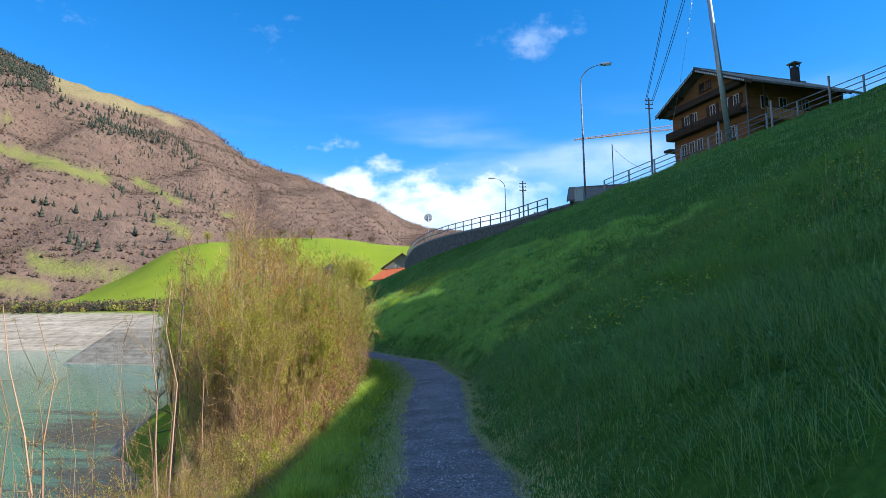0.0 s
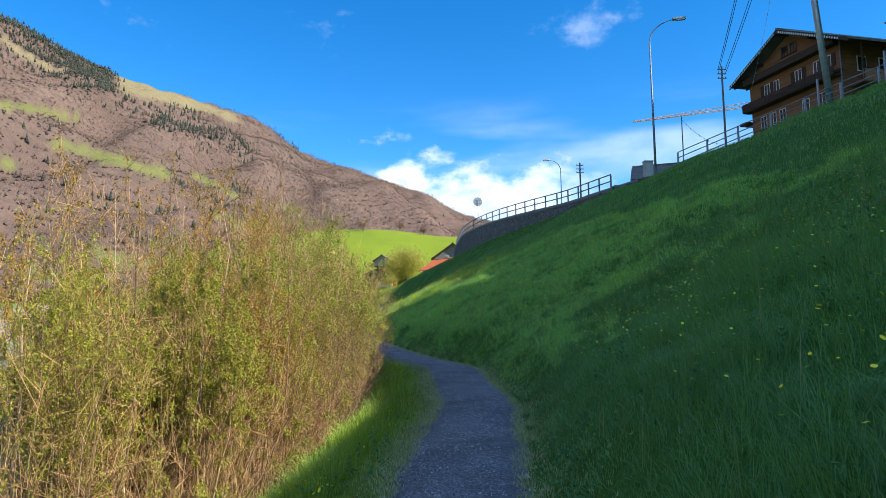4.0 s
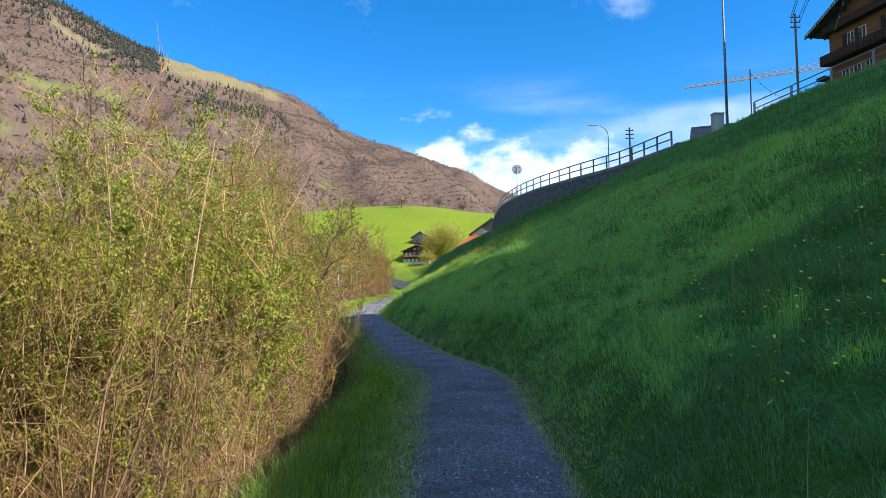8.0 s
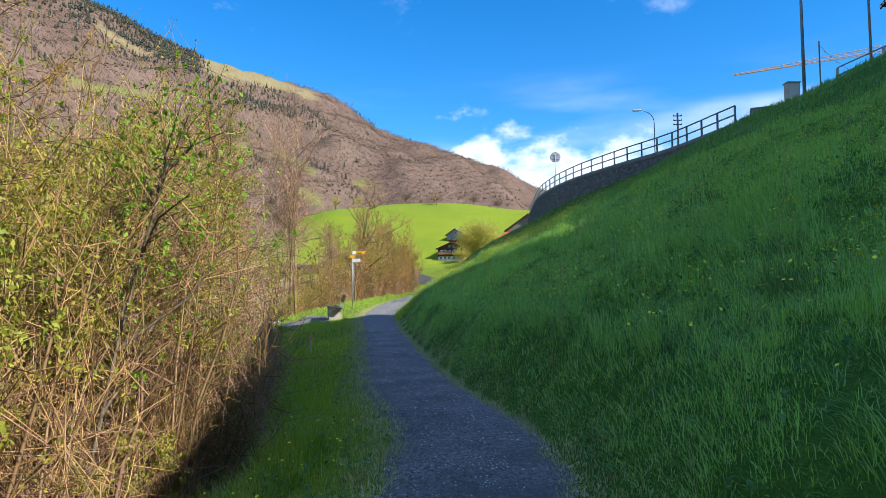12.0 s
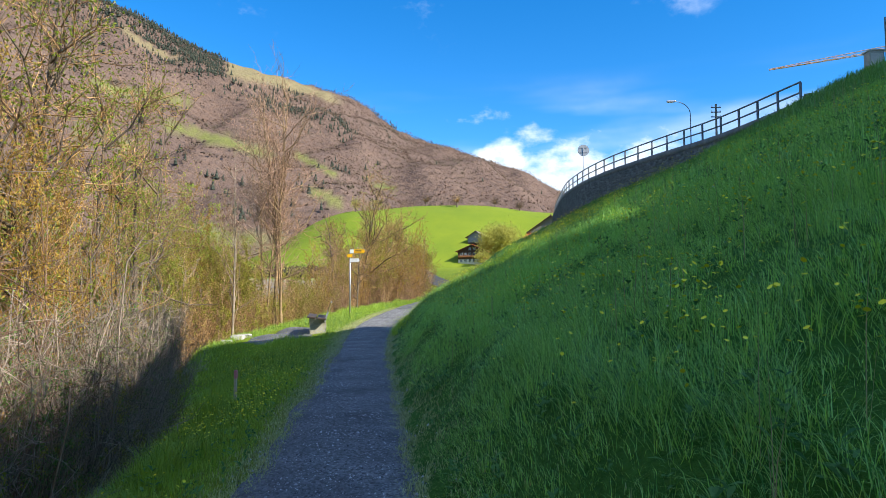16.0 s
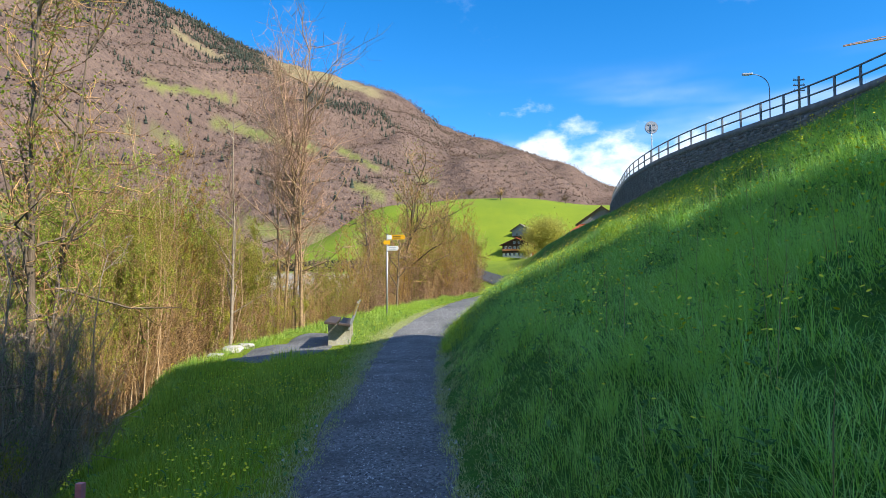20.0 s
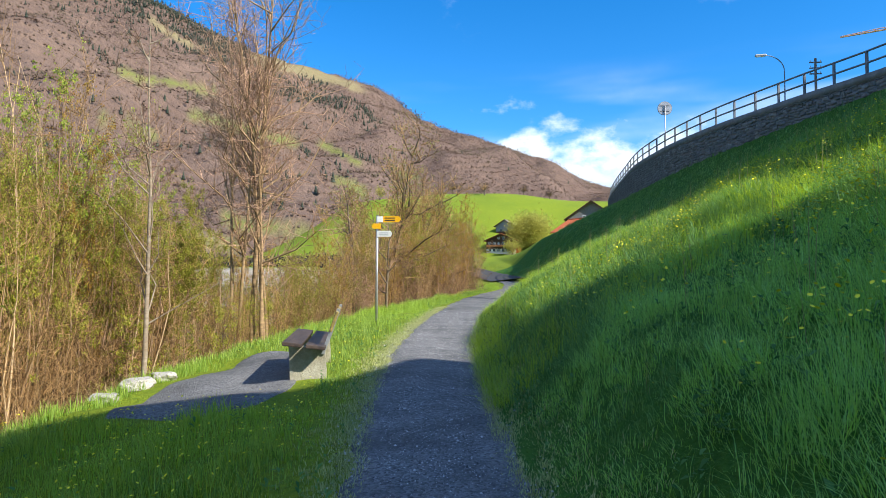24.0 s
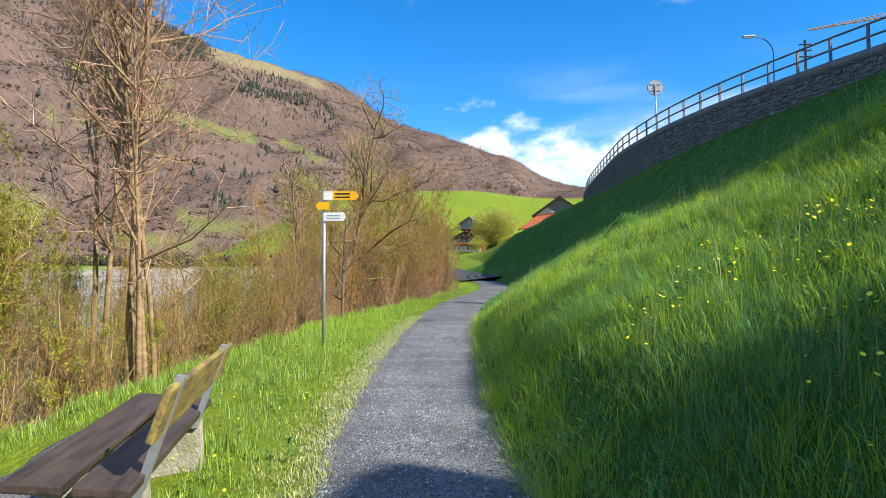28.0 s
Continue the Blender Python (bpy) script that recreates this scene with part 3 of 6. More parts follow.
# where the ground is darkened for shade: the bank right of the path
bank_shade = ((gv[:, 0] > path_x(gv[:, 1])) & (gv[:, 0] < 46) & (gv[:, 1] > -40) & (gv[:, 1] < 95)).astype(np.float32)
ground.data.attributes.new("bank_shade", "FLOAT", "POINT").data.foreach_set("value", bank_shade)
ground.data.attributes.new("bare", "FLOAT", "POINT").data.foreach_set("value", bare)

# ---- lake ----
water = np_mesh("lake_water", [(-2500, -2500, LAKE_Z), (-5, -2500, LAKE_Z), (-5, 800, LAKE_Z), (-2500, 800, LAKE_Z)], [(0, 1, 2, 3)], M_WATER)
tagged(water, "still turquoise green lake water", "lake", kind="structure")

# ---- gravel path and the pad under the bench ----
py = spaced((-14, 60, 0.25), (60, 77, 1.0))
across = np.linspace(-1, 1, 9)
gy2, ga = np.meshgrid(py, across, indexing="ij")
edge_l = 0.045 * wave(py, py * 0, 1.9, 11) + 0.02 * wave(py, py * 0, 0.8, 12)
edge_r = 0.045 * wave(py, py * 0, 2.1, 13) + 0.02 * wave(py, py * 0, 0.8, 14)
half = path_w(gy2) + 0.04 + np.where(ga < 0, edge_l[:, None], edge_r[:, None]) * np.abs(ga)
gx2 = path_x(gy2) + ga * half
gz2 = path_z(gy2) + 0.035 - 0.03 * np.abs(ga) ** 4 + 0.008 * wave(gx2, gy2, 0.8, 15)
ii = np.arange(gy2.size).reshape(gy2.shape)
pf = np.stack([ii[:-1, :-1], ii[:-1, 1:], ii[1:, 1:], ii[1:, :-1]], -1).reshape(-1, 4)
path = np_mesh("path", np.stack([gx2, gy2, gz2], -1), pf, M_GRAVEL, smooth=True)
tagged(path, "narrow grey gravel footpath along the bank", "footpath", kind="structure")
# the path goes on behind the bank, its shade put into a dark colour
ly = np.linspace(76.5, 180, 80)
lx = np.stack([path_x(ly) - 1.4, path_x(ly) + 1.4], 1)
li = np.arange(160).reshape(80, 2)
lane = np_mesh("lane", np.stack([lx, np.stack([ly, ly], 1), np.maximum(ground_z(lx, np.stack([ly, ly], 1)), path_z(ly)[:, None]) + 0.04], -1), np.stack([li[:-1, 0], li[:-1, 1], li[1:, 1], li[1:, 0]], -1), M_SHADED_PATH)
tagged(lane, "path leading on behind the bank, coloured dark for its shade", "lane", kind="structure")
PAD_Y0, PAD_Y1 = 34.1, 39.9


def pad_span(y):
    k = np.clip((y - PAD_Y0) / (PAD_Y1 - PAD_Y0), 0, 1)
    right = -1.58 - 0.25 * (y - 36.07)
    left = -3.75 + 0.0 * k + 0.10 * wave(y, y * 0, 1.1, 21)
    return left, right


yy = np.linspace(PAD_Y0, PAD_Y1, 34)
gy3, ga3 = np.meshgrid(yy, np.linspace(0, 1, 12), indexing="ij")
l3, r3 = pad_span(gy3)
squeeze = np.sqrt(np.clip(np.sin(np.pi * np.clip((gy3 - PAD_Y0) / (PAD_Y1 - PAD_Y0), 0.02, 0.98)), 0, 1)) ** 0.35
mid3 = (l3 + r3) / 2
gx3 = mid3 + (l3 + (r3 - l3) * ga3 - mid3) * squeeze
ii = np.arange(gy3.size).reshape(gy3.shape)
pf = np.stack([ii[:-1, :-1], ii[:-1, 1:], ii[1:, 1:], ii[1:, :-1]], -1).reshape(-1, 4)
pz = ground_z(gx3, gy3) + 0.02
pz[0], pz[-1], pz[:, 0], pz[:, -1] = pz[0] - 0.09, pz[-1] - 0.09, pz[:, 0] - 0.09, pz[:, -1] - 0.09
pad = np_mesh("gravel_pad", np.stack([gx3, gy3, pz], -1), pf, M_GRAVEL, smooth=True)
tagged(pad, "dark grey gravel resting place under the bench", "gravel", kind="structure")


# ---- mountain across the lake ----
def mountain():
    az = np.radians(spaced((-120, -45, 1.5), (-45, 16, 0.25), (16, 70, 2.0)))
    f = np.linspace(0, 1, 110)
    A, Fq = np.meshgrid(az, f, indexing="ij")
    deg = np.degrees(A)
    r0, r1 = 360.0, 1500 + 500 * step(deg, -10, 8)
    r = r0 + (r1 - r0) * Fq * 1.12
    peak = np.tan(np.radians(crest_el(deg))) * r1
    shape = np.where(Fq * 1.12 < 1, (Fq * 1.12) ** 1.05, 1 - 0.5 * (Fq * 1.12 - 1))
    x, y = EYE_X + r * np.sin(A), EYE_Y + r * np.cos(A)
    rel = np.minimum(Fq * 1.12, 1) * (1 - np.minimum(Fq * 1.12, 1)) * 4
    z = 4 + peak * shape + rel * (28 * wave(x, y, 420, 31) + 14 * wave(x, y, 160, 32)) * (0.3 + peak / 600) + 3.0 * wave(x, y, 60, 33)
    z[:, 0] = -12.0
    i = np.arange(A.size).reshape(A.shape)
    F = np.stack([i[:-1, :-1], i[1:, :-1], i[1:, 1:], i[:-1, 1:]], -1).reshape(-1, 4)
    ob = np_mesh("mountain", np.stack([x, y, z], -1), F, M_MOUNT, smooth=True)
    tagged(ob, "steep mountainside of bare brown forest with pale pastures", "mountain", kind="structure")
    el = np.degrees(np.arctan2(z - 1.3, r))
    a, e = deg.ravel(), el.ravel()
    wob = 0.35 * wave(a, e, 3.0, 41) + 0.2 * wave(a, e, 1.1, 42)

    def strip(a0, e0, a1, e1, wide):
        k = np.clip((a - a0) / (a1 - a0), -0.15, 1.15)
        return np.clip(1.4 * (1 - np.abs(e - (e0 + (e1 - e0) * k) + 0.5 * wob) / wide), 0, 1) * step(a, a0 - 0.6, a0 + 0.2) * step(-a, -a1 - 0.6, -a1 + 0.2)

    mead = np.zeros_like(a)
    for s in ((-27.5, 13.4, -19.0, 11.6, 0.55), (-17.0, 11.6, -13.4, 10.2, 0.35), (-15.4, 8.6, -13.0, 7.6, 0.6), (-24.6, 5.0, -17.6, 3.4, 0.9), (-29, 3.4, -23.5, 2.4, 0.7),
              (-33, 16.0, -26, 15.4, 0.4), (-9.8, 9.4, -8.4, 9.0, 0.3), (-34, 12.5, -30, 11.4, 0.4), (-60, 6, -34, 5, 1.5)):
        mead = np.maximum(mead, strip(*s))
    under = crest_el(a) - e
    dry = np.clip(2.0 * (1 - np.abs(under - 0.35) / (0.95 - 0.06 * (a + 23) + 0.4 * wob)), 0, 1) * step(a, -23.4, -22.6) * step(-a, 12.4, 14.5)
    dry = np.maximum(dry, strip(-31, 20.2, -27.0, 18.6, 0.35))
    for nm, val in (("meadow", mead), ("dry", dry)):
        ob.data.attributes.new(nm, "FLOAT", "POINT").data.foreach_set("value", val.astype(np.float32))
    return np.stack([x, y, z], -1).reshape(-1, 3), a, e, np.maximum(mead, dry), crest_el(a) - e, Fq.ravel()


mt_v, mt_a, mt_e, mt_open, mt_under, mt_f = mountain()


# ---- retaining wall of the road ----
def wall_curve(y0, y1, n):
    y = np.linspace(y0, y1, n)
    return np.stack([wall_x(y), y], -1)


wl_pts = wall_curve(45.5, 112, 120)
tang = np.gradient(wl_pts, axis=0)
tang /= np.linalg.norm(tang, axis=1, keepdims=True)
nrm = np.stack([tang[:, 1], -tang[:, 0]], -1)      # to the road's side
WALL_TOP = ROAD_Z + 0.12


def swept(name, outline, mat, label="", parent=None):
    """An outline (offset to the road's side, z), swept along the wall's curve."""
    V = np.concatenate([np.concatenate([wl_pts + nrm * o, np.full((len(wl_pts), 1), z)], 1)[:, None] for o, z in outline], 1)
    n, k = V.shape[:2]
    i = np.arange(n * k).reshape(n, k)
    F = np.stack([i[:-1], np.roll(i, -1, 1)[:-1], np.roll(i, -1, 1)[1:], i[1:]], -1).reshape(-1, 4)
    return np_mesh(name, V, F, mat, parent, label)


wall_road = swept("wall_road", [(-0.035, 5.5), (-0.035, WALL_TOP - 0.34), (0.6, WALL_TOP - 0.34), (0.6, 5.5)], M_MORTAR)
tagged(wall_road, "curved grey stone retaining wall under the road", "retaining wall", kind="structure")
coping = swept("coping", [(-0.08, WALL_TOP - 0.34), (-0.08, WALL_TOP), (0.62, WALL_TOP), (0.62, WALL_TOP - 0.34)], M_MORTAR, "dark weathered concrete coping", wall_road)


# ---- railing along the road ----
def railing(pts, zs, height, name, label, spacing, post_mat, rail_mat, rails=(1.0, 0.52), r=0.035):
    """Posts and bars along a line on the ground (plan points and their heights)."""
    seg = np.r_[0, np.cumsum(np.hypot(*np.diff(pts, axis=0).T))]
    n = int(seg[-1] / spacing)
    at = np.linspace(0, seg[-1], n + 1)
    X, Y, Z = np.interp(at, seg, pts[:, 0]), np.interp(at, seg, pts[:, 1]), np.interp(at, seg, zs)
    ob = thing(name, Matrix.Translation((X[0], Y[0], Z[0])), label, "railing")
    post_me = None
    for x, y, z in zip(X, Y, Z):
        m = Matrix.Translation((x - X[0], y - Y[0], z - Z[0]))
        if post_me is None:
            bm = one_box(-0.05, -0.05, -0.25, 0.05, 0.05, height - 0.02, 0.008)
            p = part("post", bm, post_mat, ob)
            p.matrix_basis = m
            post_me = p.data
        else:
            share("post", post_me, ob, m)
    P = np.stack([X - X[0], Y - Y[0], Z - Z[0]], -1)
    for f in rails:
        V, F = tubes((P + np.array([0, 0, height * f]))[None], np.full((1, len(P)), r), 6)
        np_mesh("rail", V, F, rail_mat, ob, smooth=True)
    return ob


sel = wl_pts[:, 1] > 48.6
railing(wl_pts[sel] + nrm[sel] * 0.2, np.full(sel.sum(), WALL_TOP), 1.05, "road_railing", "grey galvanised steel railing with two bars on the wall", 1.55, M_RAIL, M_RAIL, (1.0, 0.52), 0.045)
# railing on the crest of the bank, in front of the chalet
fx = np.linspace(21.5, 46, 60)
ry = np.linspace(24, 49, 251)[:, None]
fy = ry[np.argmin(np.abs(path_z(ry) + 0.518 * 14 + 0.40 * (fx - path_x(ry) - path_w(ry) - 14.12) + 0.35 - terrace(fx, ry)), 0), 0] + 0.25
railing(np.stack([fx, fy], -1), ground_z(fx, fy), 1.15, "crest_railing", "weathered grey metal railing along the top of the bank", 1.9, M_STEEL, M_STEEL_DARK, (1.0, 0.66, 0.33), 0.035)


for k in range(7):
    x = 28.0 + 2.6 * k
    y = float(np.interp(x, fx, fy)) - 0.2
    p = thing("fence_post", Matrix.Translation((x, y, z_at(x, y))), "tall pale grey post along the crest railing", "post", "crest fence posts")
    part("shaft", one_box(-0.05, -0.05, -0.3, 0.05, 0.05, 1.9, 0.008), M_STEEL, p)
    part("cap", one_box(-0.06, -0.06, 1.9, 0.06, 0.06, 1.93, 0.006), M_STEEL_DARK, p)


# ---- lamps, poles, signs on the road ----
def street_lamp(x, y, z, height, reach, toward, label):
    ob = thing("street_lamp", Matrix.Translation((x, y, z)) @ Matrix.Rotation(toward, 4, "Z"), label, "street lamp", "street lamps on the road")
    part("mast", one_rod((0, 0, -0.4), (0, 0, height * 0.86), 0.085, 0.05), M_STEEL_DARK, ob, smooth=True)
    k = 9
    a = np.linspace(0, np.pi / 2, k)
    P = np.stack([reach * (1 - np.cos(a)), 0 * a, height * 0.86 + height * 0.13 * np.sin(a)], -1)
    V, F = tubes(P[None], np.linspace(0.05, 0.035, k)[None], 7)
    np_mesh("arm", V, F, M_STEEL_DARK, ob, smooth=True)
    bm = one_box(reach - 0.15, -0.14, height * 0.985, reach + 0.75, 0.14, height * 0.985 + 0.17, 0.05)
    head = part("lamp_head", bm, M_STEEL, ob, "pale grey lamp head")
    part("cover", one_box(reach + 0.1, -0.11, height * 0.985 - 0.05, reach + 0.68, 0.11, height * 0.985 + 0.01, 0.02), M_LAMP, head, "white glass cover")
    part("base_collar", one_rod((0, 0, -0.3), (0, 0, 0.5), 0.1, 0.09), M_STEEL_DARK, ob)
    return ob


street_lamp(19.9, 45.0, 10.2, 11.0, 1.7, radians(-20), "tall dark street lamp with a curved arm above the bank")
street_lamp(24.3, 84.6, ROAD_Z, 10.9, 1.6, radians(178), "tall street lamp with a curved arm beside the road")


def wooden_pole(x, y, z, h, label, arms=True, r=0.14, lean=(0, 0)):
    ob = thing("utility_pole", Matrix.Translation((x, y, z)), label, "utility pole")
    part("shaft", one_rod((0, 0, -0.5), (lean[0], lean[1], h), r, r * 0.7, 10), M_WOODPOLE, ob, smooth=True)
    if arms:
        for k in (0.35, 0.85, 1.35):
            a = part("cross_arm", one_box(-0.5, -0.05, h - k - 0.05, 0.5, 0.05, h - k + 0.05, 0.01), M_STEEL_DARK, ob)
            for s in (-0.42, 0.42):
                part("insulator", one_rod((s, 0, h - k + 0.04), (s, 0, h - k + 0.2), 0.05, 0.03), M_WHITE, a, "white ceramic insulator")
    return ob


wooden_pole(38.85, 69.6, 12.0, 15.9, "dark wooden utility pole with wires behind the chalet")
wooden_pole(27.1, 85.2, ROAD_Z, 10.6, "distant wooden utility pole beside the road")
big = thing("utility_pole", Matrix.Translation((29.4, 40.2, z_at(29.4, 40.2))), "thick grey leaning mast at the crest railing", "utility pole")
part("shaft", one_rod((0, 0, -0.5), (-0.9, 0.8, 17), 0.22, 0.14, 12), M_STEEL, big, smooth=True)
thin = thing("flag_post", Matrix.Translation((30.5, 62.6, 10.5)), "thin post holding a string of small pennants", "post")
part("shaft", one_rod((0, 0, -0.4), (0, 0, 9.4), 0.07, 0.05), M_WOODPOLE, thin)


def sag_line(a, b, sag, k=14):
    t = np.linspace(0, 1, k)[:, None]
    P = np.array(a) * (1 - t) + np.array(b) * t
    P[:, 2] -= sag * 4 * t[:, 0] * (1 - t[:, 0])
    return P


for n, (dz, off) in enumerate(((0.0, -0.42), (0.0, 0.42), (-0.5, -0.42), (-0.5, 0.42))):
    P = sag_line((38.85 + off, 69.6, 27.6 + dz), (28.5 + 3 * off, 41.0 + off, 33.5 + 1.5 * dz), 0.5)
    V, F = tubes(P[None], np.full((1, len(P)), 0.03), 4)
    tagged(np_mesh("power_cable", V, F, M_BLACK), "thin black overhead power cable", "cable", "overhead cables")


def pennants(a, b, sag, n, label):
    P = sag_line(a, b, sag, n)
    ob = thing("pennant_string", Matrix.Translation(P[0]), label, "bunting")
    V, F = tubes((P - P[0])[None], np.full((1, n), 0.012), 3)
    np_mesh("cord", V, F, M_WHITE, ob)
    for i in range(1, n - 1):
        q = P[i] - P[0]
        bm = prism(bmesh.new(), [(-0.07, 0), (0.07, 0), (0, -0.17)], -0.008, 0.008)
        p = part("pennant", bm, M_WHITE if i % 2 else M_STEEL, ob)
        p.matrix_basis = Matrix.Translation(q)


pennants((30.5, 62.6, 19.6), (38.0, 66.0, 18.2), 1.0, 14, "string of small pale pennants between two posts")
pennants((28.55, 40.9, 31.0), (37.5, 62, 22.5), 1.0, 16, "string of small white pennants hanging from the mast")

sign = thing("road_sign", Matrix.Translation((11.5, 72.6, ROAD_Z)), "round grey road sign seen from its back", "road sign")
part("post", one_rod((0, 0, -0.2), (0, 0, 3.4), 0.035), M_STEEL, sign, smooth=True)
bm = one_rod((0.0, 0.05, 3.2), (0.0, 0.075, 3.2), 0.46, None, 28)
disc = part("disc", bm, M_STEEL, sign, "round grey metal disc")
part("rim", one_rod((0.0, 0.07, 3.2), (0.0, 0.082, 3.2), 0.49, None, 28), M_STEEL_DARK, disc)
for z in (3.0, 3.4):
    part("clamp", one_box(-0.3, 0.025, z - 0.03, 0.3, 0.05, z + 0.03, 0.004), M_STEEL_DARK, sign)

cab = thing("utility_cabinet", Matrix.Translation((19.75, 45.9, z_at(19.75, 45.9) - 0.05)), "pale grey concrete utility cabinet at the lamp", "cabinet")
part("body", one_box(-0.3, -0.22, 0, 0.3, 0.22, 1.4, 0.02), M_CONCRETE, cab)
part("lid", one_box(-0.34, -0.26, 1.4, 0.34, 0.26, 1.47, 0.02), M_CONCRETE, cab)
part("door", one_box(-0.25, -0.245, 0.12, 0.25, -0.22, 1.3, 0.01), M_PLASTER, cab)

# dark rock at the end of the wall
def rock(name, x, y, z, sx, sy, sz, mat, label, seed, rot=0.0):
    bm = bmesh.new()
    bmesh.ops.create_icosphere(bm, subdivisions=3, radius=1.0)
    for v in bm.verts:
        d = 1 + 0.28 * noise.noise(v.co * 1.3 + Vector((seed, 0, 0))) + 0.12 * noise.noise(v.co * 3.5 + Vector((0, seed, 0)))
        v.co = Vector((max(-0.8, min(0.8, v.co.x)) * sx, max(-0.8, min(0.8, v.co.y)) * sy, max(-0.75, min(0.7, v.co.z)) * sz)) * d
    ob = part(name, bm, mat)
    ob.matrix_basis = Matrix.Translation((x, y, z)) @ Matrix.Rotation(rot, 4, "Z")
    return tagged(ob, label, "rock")


for k, (x, y, s) in enumerate(((18.3, 47.2, 1.0), (18.9, 45.9, 0.8), (17.6, 48.4, 0.7), (19.5, 45.2, 0.6), (16.7, 50.6, 0.55))):
    tagged(rock("rock", x, y, z_at(x, y) + 0.05, 0.9 * s, 0.8 * s, 0.5 * s, M_ROCK_DARK, "dark rock outcrop in the grass at the wall's end", k * 3.1), group="outcrop rocks")

# ---- crane behind the houses ----
crane = thing("tower_crane", Matrix.Translation((89.6, 132.9, 9.84)) @ Matrix.Scale(0.796, 4), "distant pale orange tower crane with a lattice jib", "crane")


def lattice(bm, a, b, w, n, r, end=1.0):
    a, b = Vector(a), Vector(b)
    d = (b - a).normalized()
    s = d.cross(Vector((0, 0, 1))) if abs(d.z) < 0.9 else Vector((1, 0, 0))
    s.normalize()
    t = s.cross(d)
    cor = [s * w / 2 + t * -w / 2, s * -w / 2 + t * -w / 2, t * w / 2]
    if abs(d.z) > 0.9:
        cor = [s * w / 2 + t * w / 2, s * -w / 2 + t * w / 2, s * -w / 2 - t * w / 2, s * w / 2 - t * w / 2]
    for c in cor:
        rod(bm, a + c, b + c * end, r, None, 4)
    for i in range(n):
        for j, c in enumerate(cor):
            rod(bm, a.lerp(b, i / n) + c * (1 + (end - 1) * i / n), a.lerp(b, (i + 1) / n) + cor[(j + 1) % len(cor)] * (1 + (end - 1) * (i + 1) / n), r * 0.6, None, 4)
    return bm


part("jib", lattice(bmesh.new(), (4, 0, 46.5), (-38, 17, 44), 1.9, 24, 0.085, 0.12), M_CRANE, crane)
part("tower", lattice(bmesh.new(), (2, 0, -6), (2, 0, 46), 1.8, 22, 0.10), M_CRANE, crane)
part("counter_jib", lattice(bmesh.new(), (2, 0, 46), (14, -5, 46), 1.4, 7, 0.09), M_CRANE, crane)
part("counterweight", one_box(10, -5, 43, 13, -3.4, 46, 0.1), M_CONCRETE, crane)
part("cab", one_box(0, -1, 42, 1.8, 1, 44, 0.1), M_WHITE, crane)


# ---- chalet above the bank ----
def window(parent, face_x, y, z, w, h, flip=1, mat=M_WHITE, shutters=False, panes=2):
    """A window in a wall whose outer face is at face_x and looks to -x."""
    o = 0.04
    fr = bmesh.new()
    for a, b, c, d in ((-w / 2, 0, w / 2, 0.06), (-w / 2, h - 0.06, w / 2, h), (-w / 2, 0, -w / 2 + 0.06, h), (w / 2 - 0.06, 0, w / 2, h)):
        box(fr, face_x - o, y + a, z + b, face_x + 0.06, y + c, z + d)
    f = part("window", fr, mat, parent, "white framed window")
    part("pane", one_box(face_x - 0.012, y - w / 2 + 0.05, z + 0.05, face_x + 0.01, y + w / 2 - 0.05, z + h - 0.05), M_GLASS, f)
    for i in range(1, panes):
        yy_ = y - w / 2 + w * i / panes
        part("mullion", one_box(face_x - 0.035, yy_ - 0.03, z + 0.06, face_x + 0.02, yy_ + 0.03, z + h - 0.06), mat, f)
    part("sill", one_box(face_x - 0.14, y - w / 2 - 0.08, z - 0.09, face_x + 0.02, y + w / 2 + 0.08, z - 0.01), M_TIMBER_DARK, f)
    if shutters:
        for s in (-1, 1):
            part("shutter", one_box(face_x - 0.06, y + s * (w / 2 + 0.26) - 0.24, z, face_x - 0.015, y + s * (w / 2 + 0.26) + 0.24, z + h, 0.01), M_TIMBER_DARK, f)
    return f


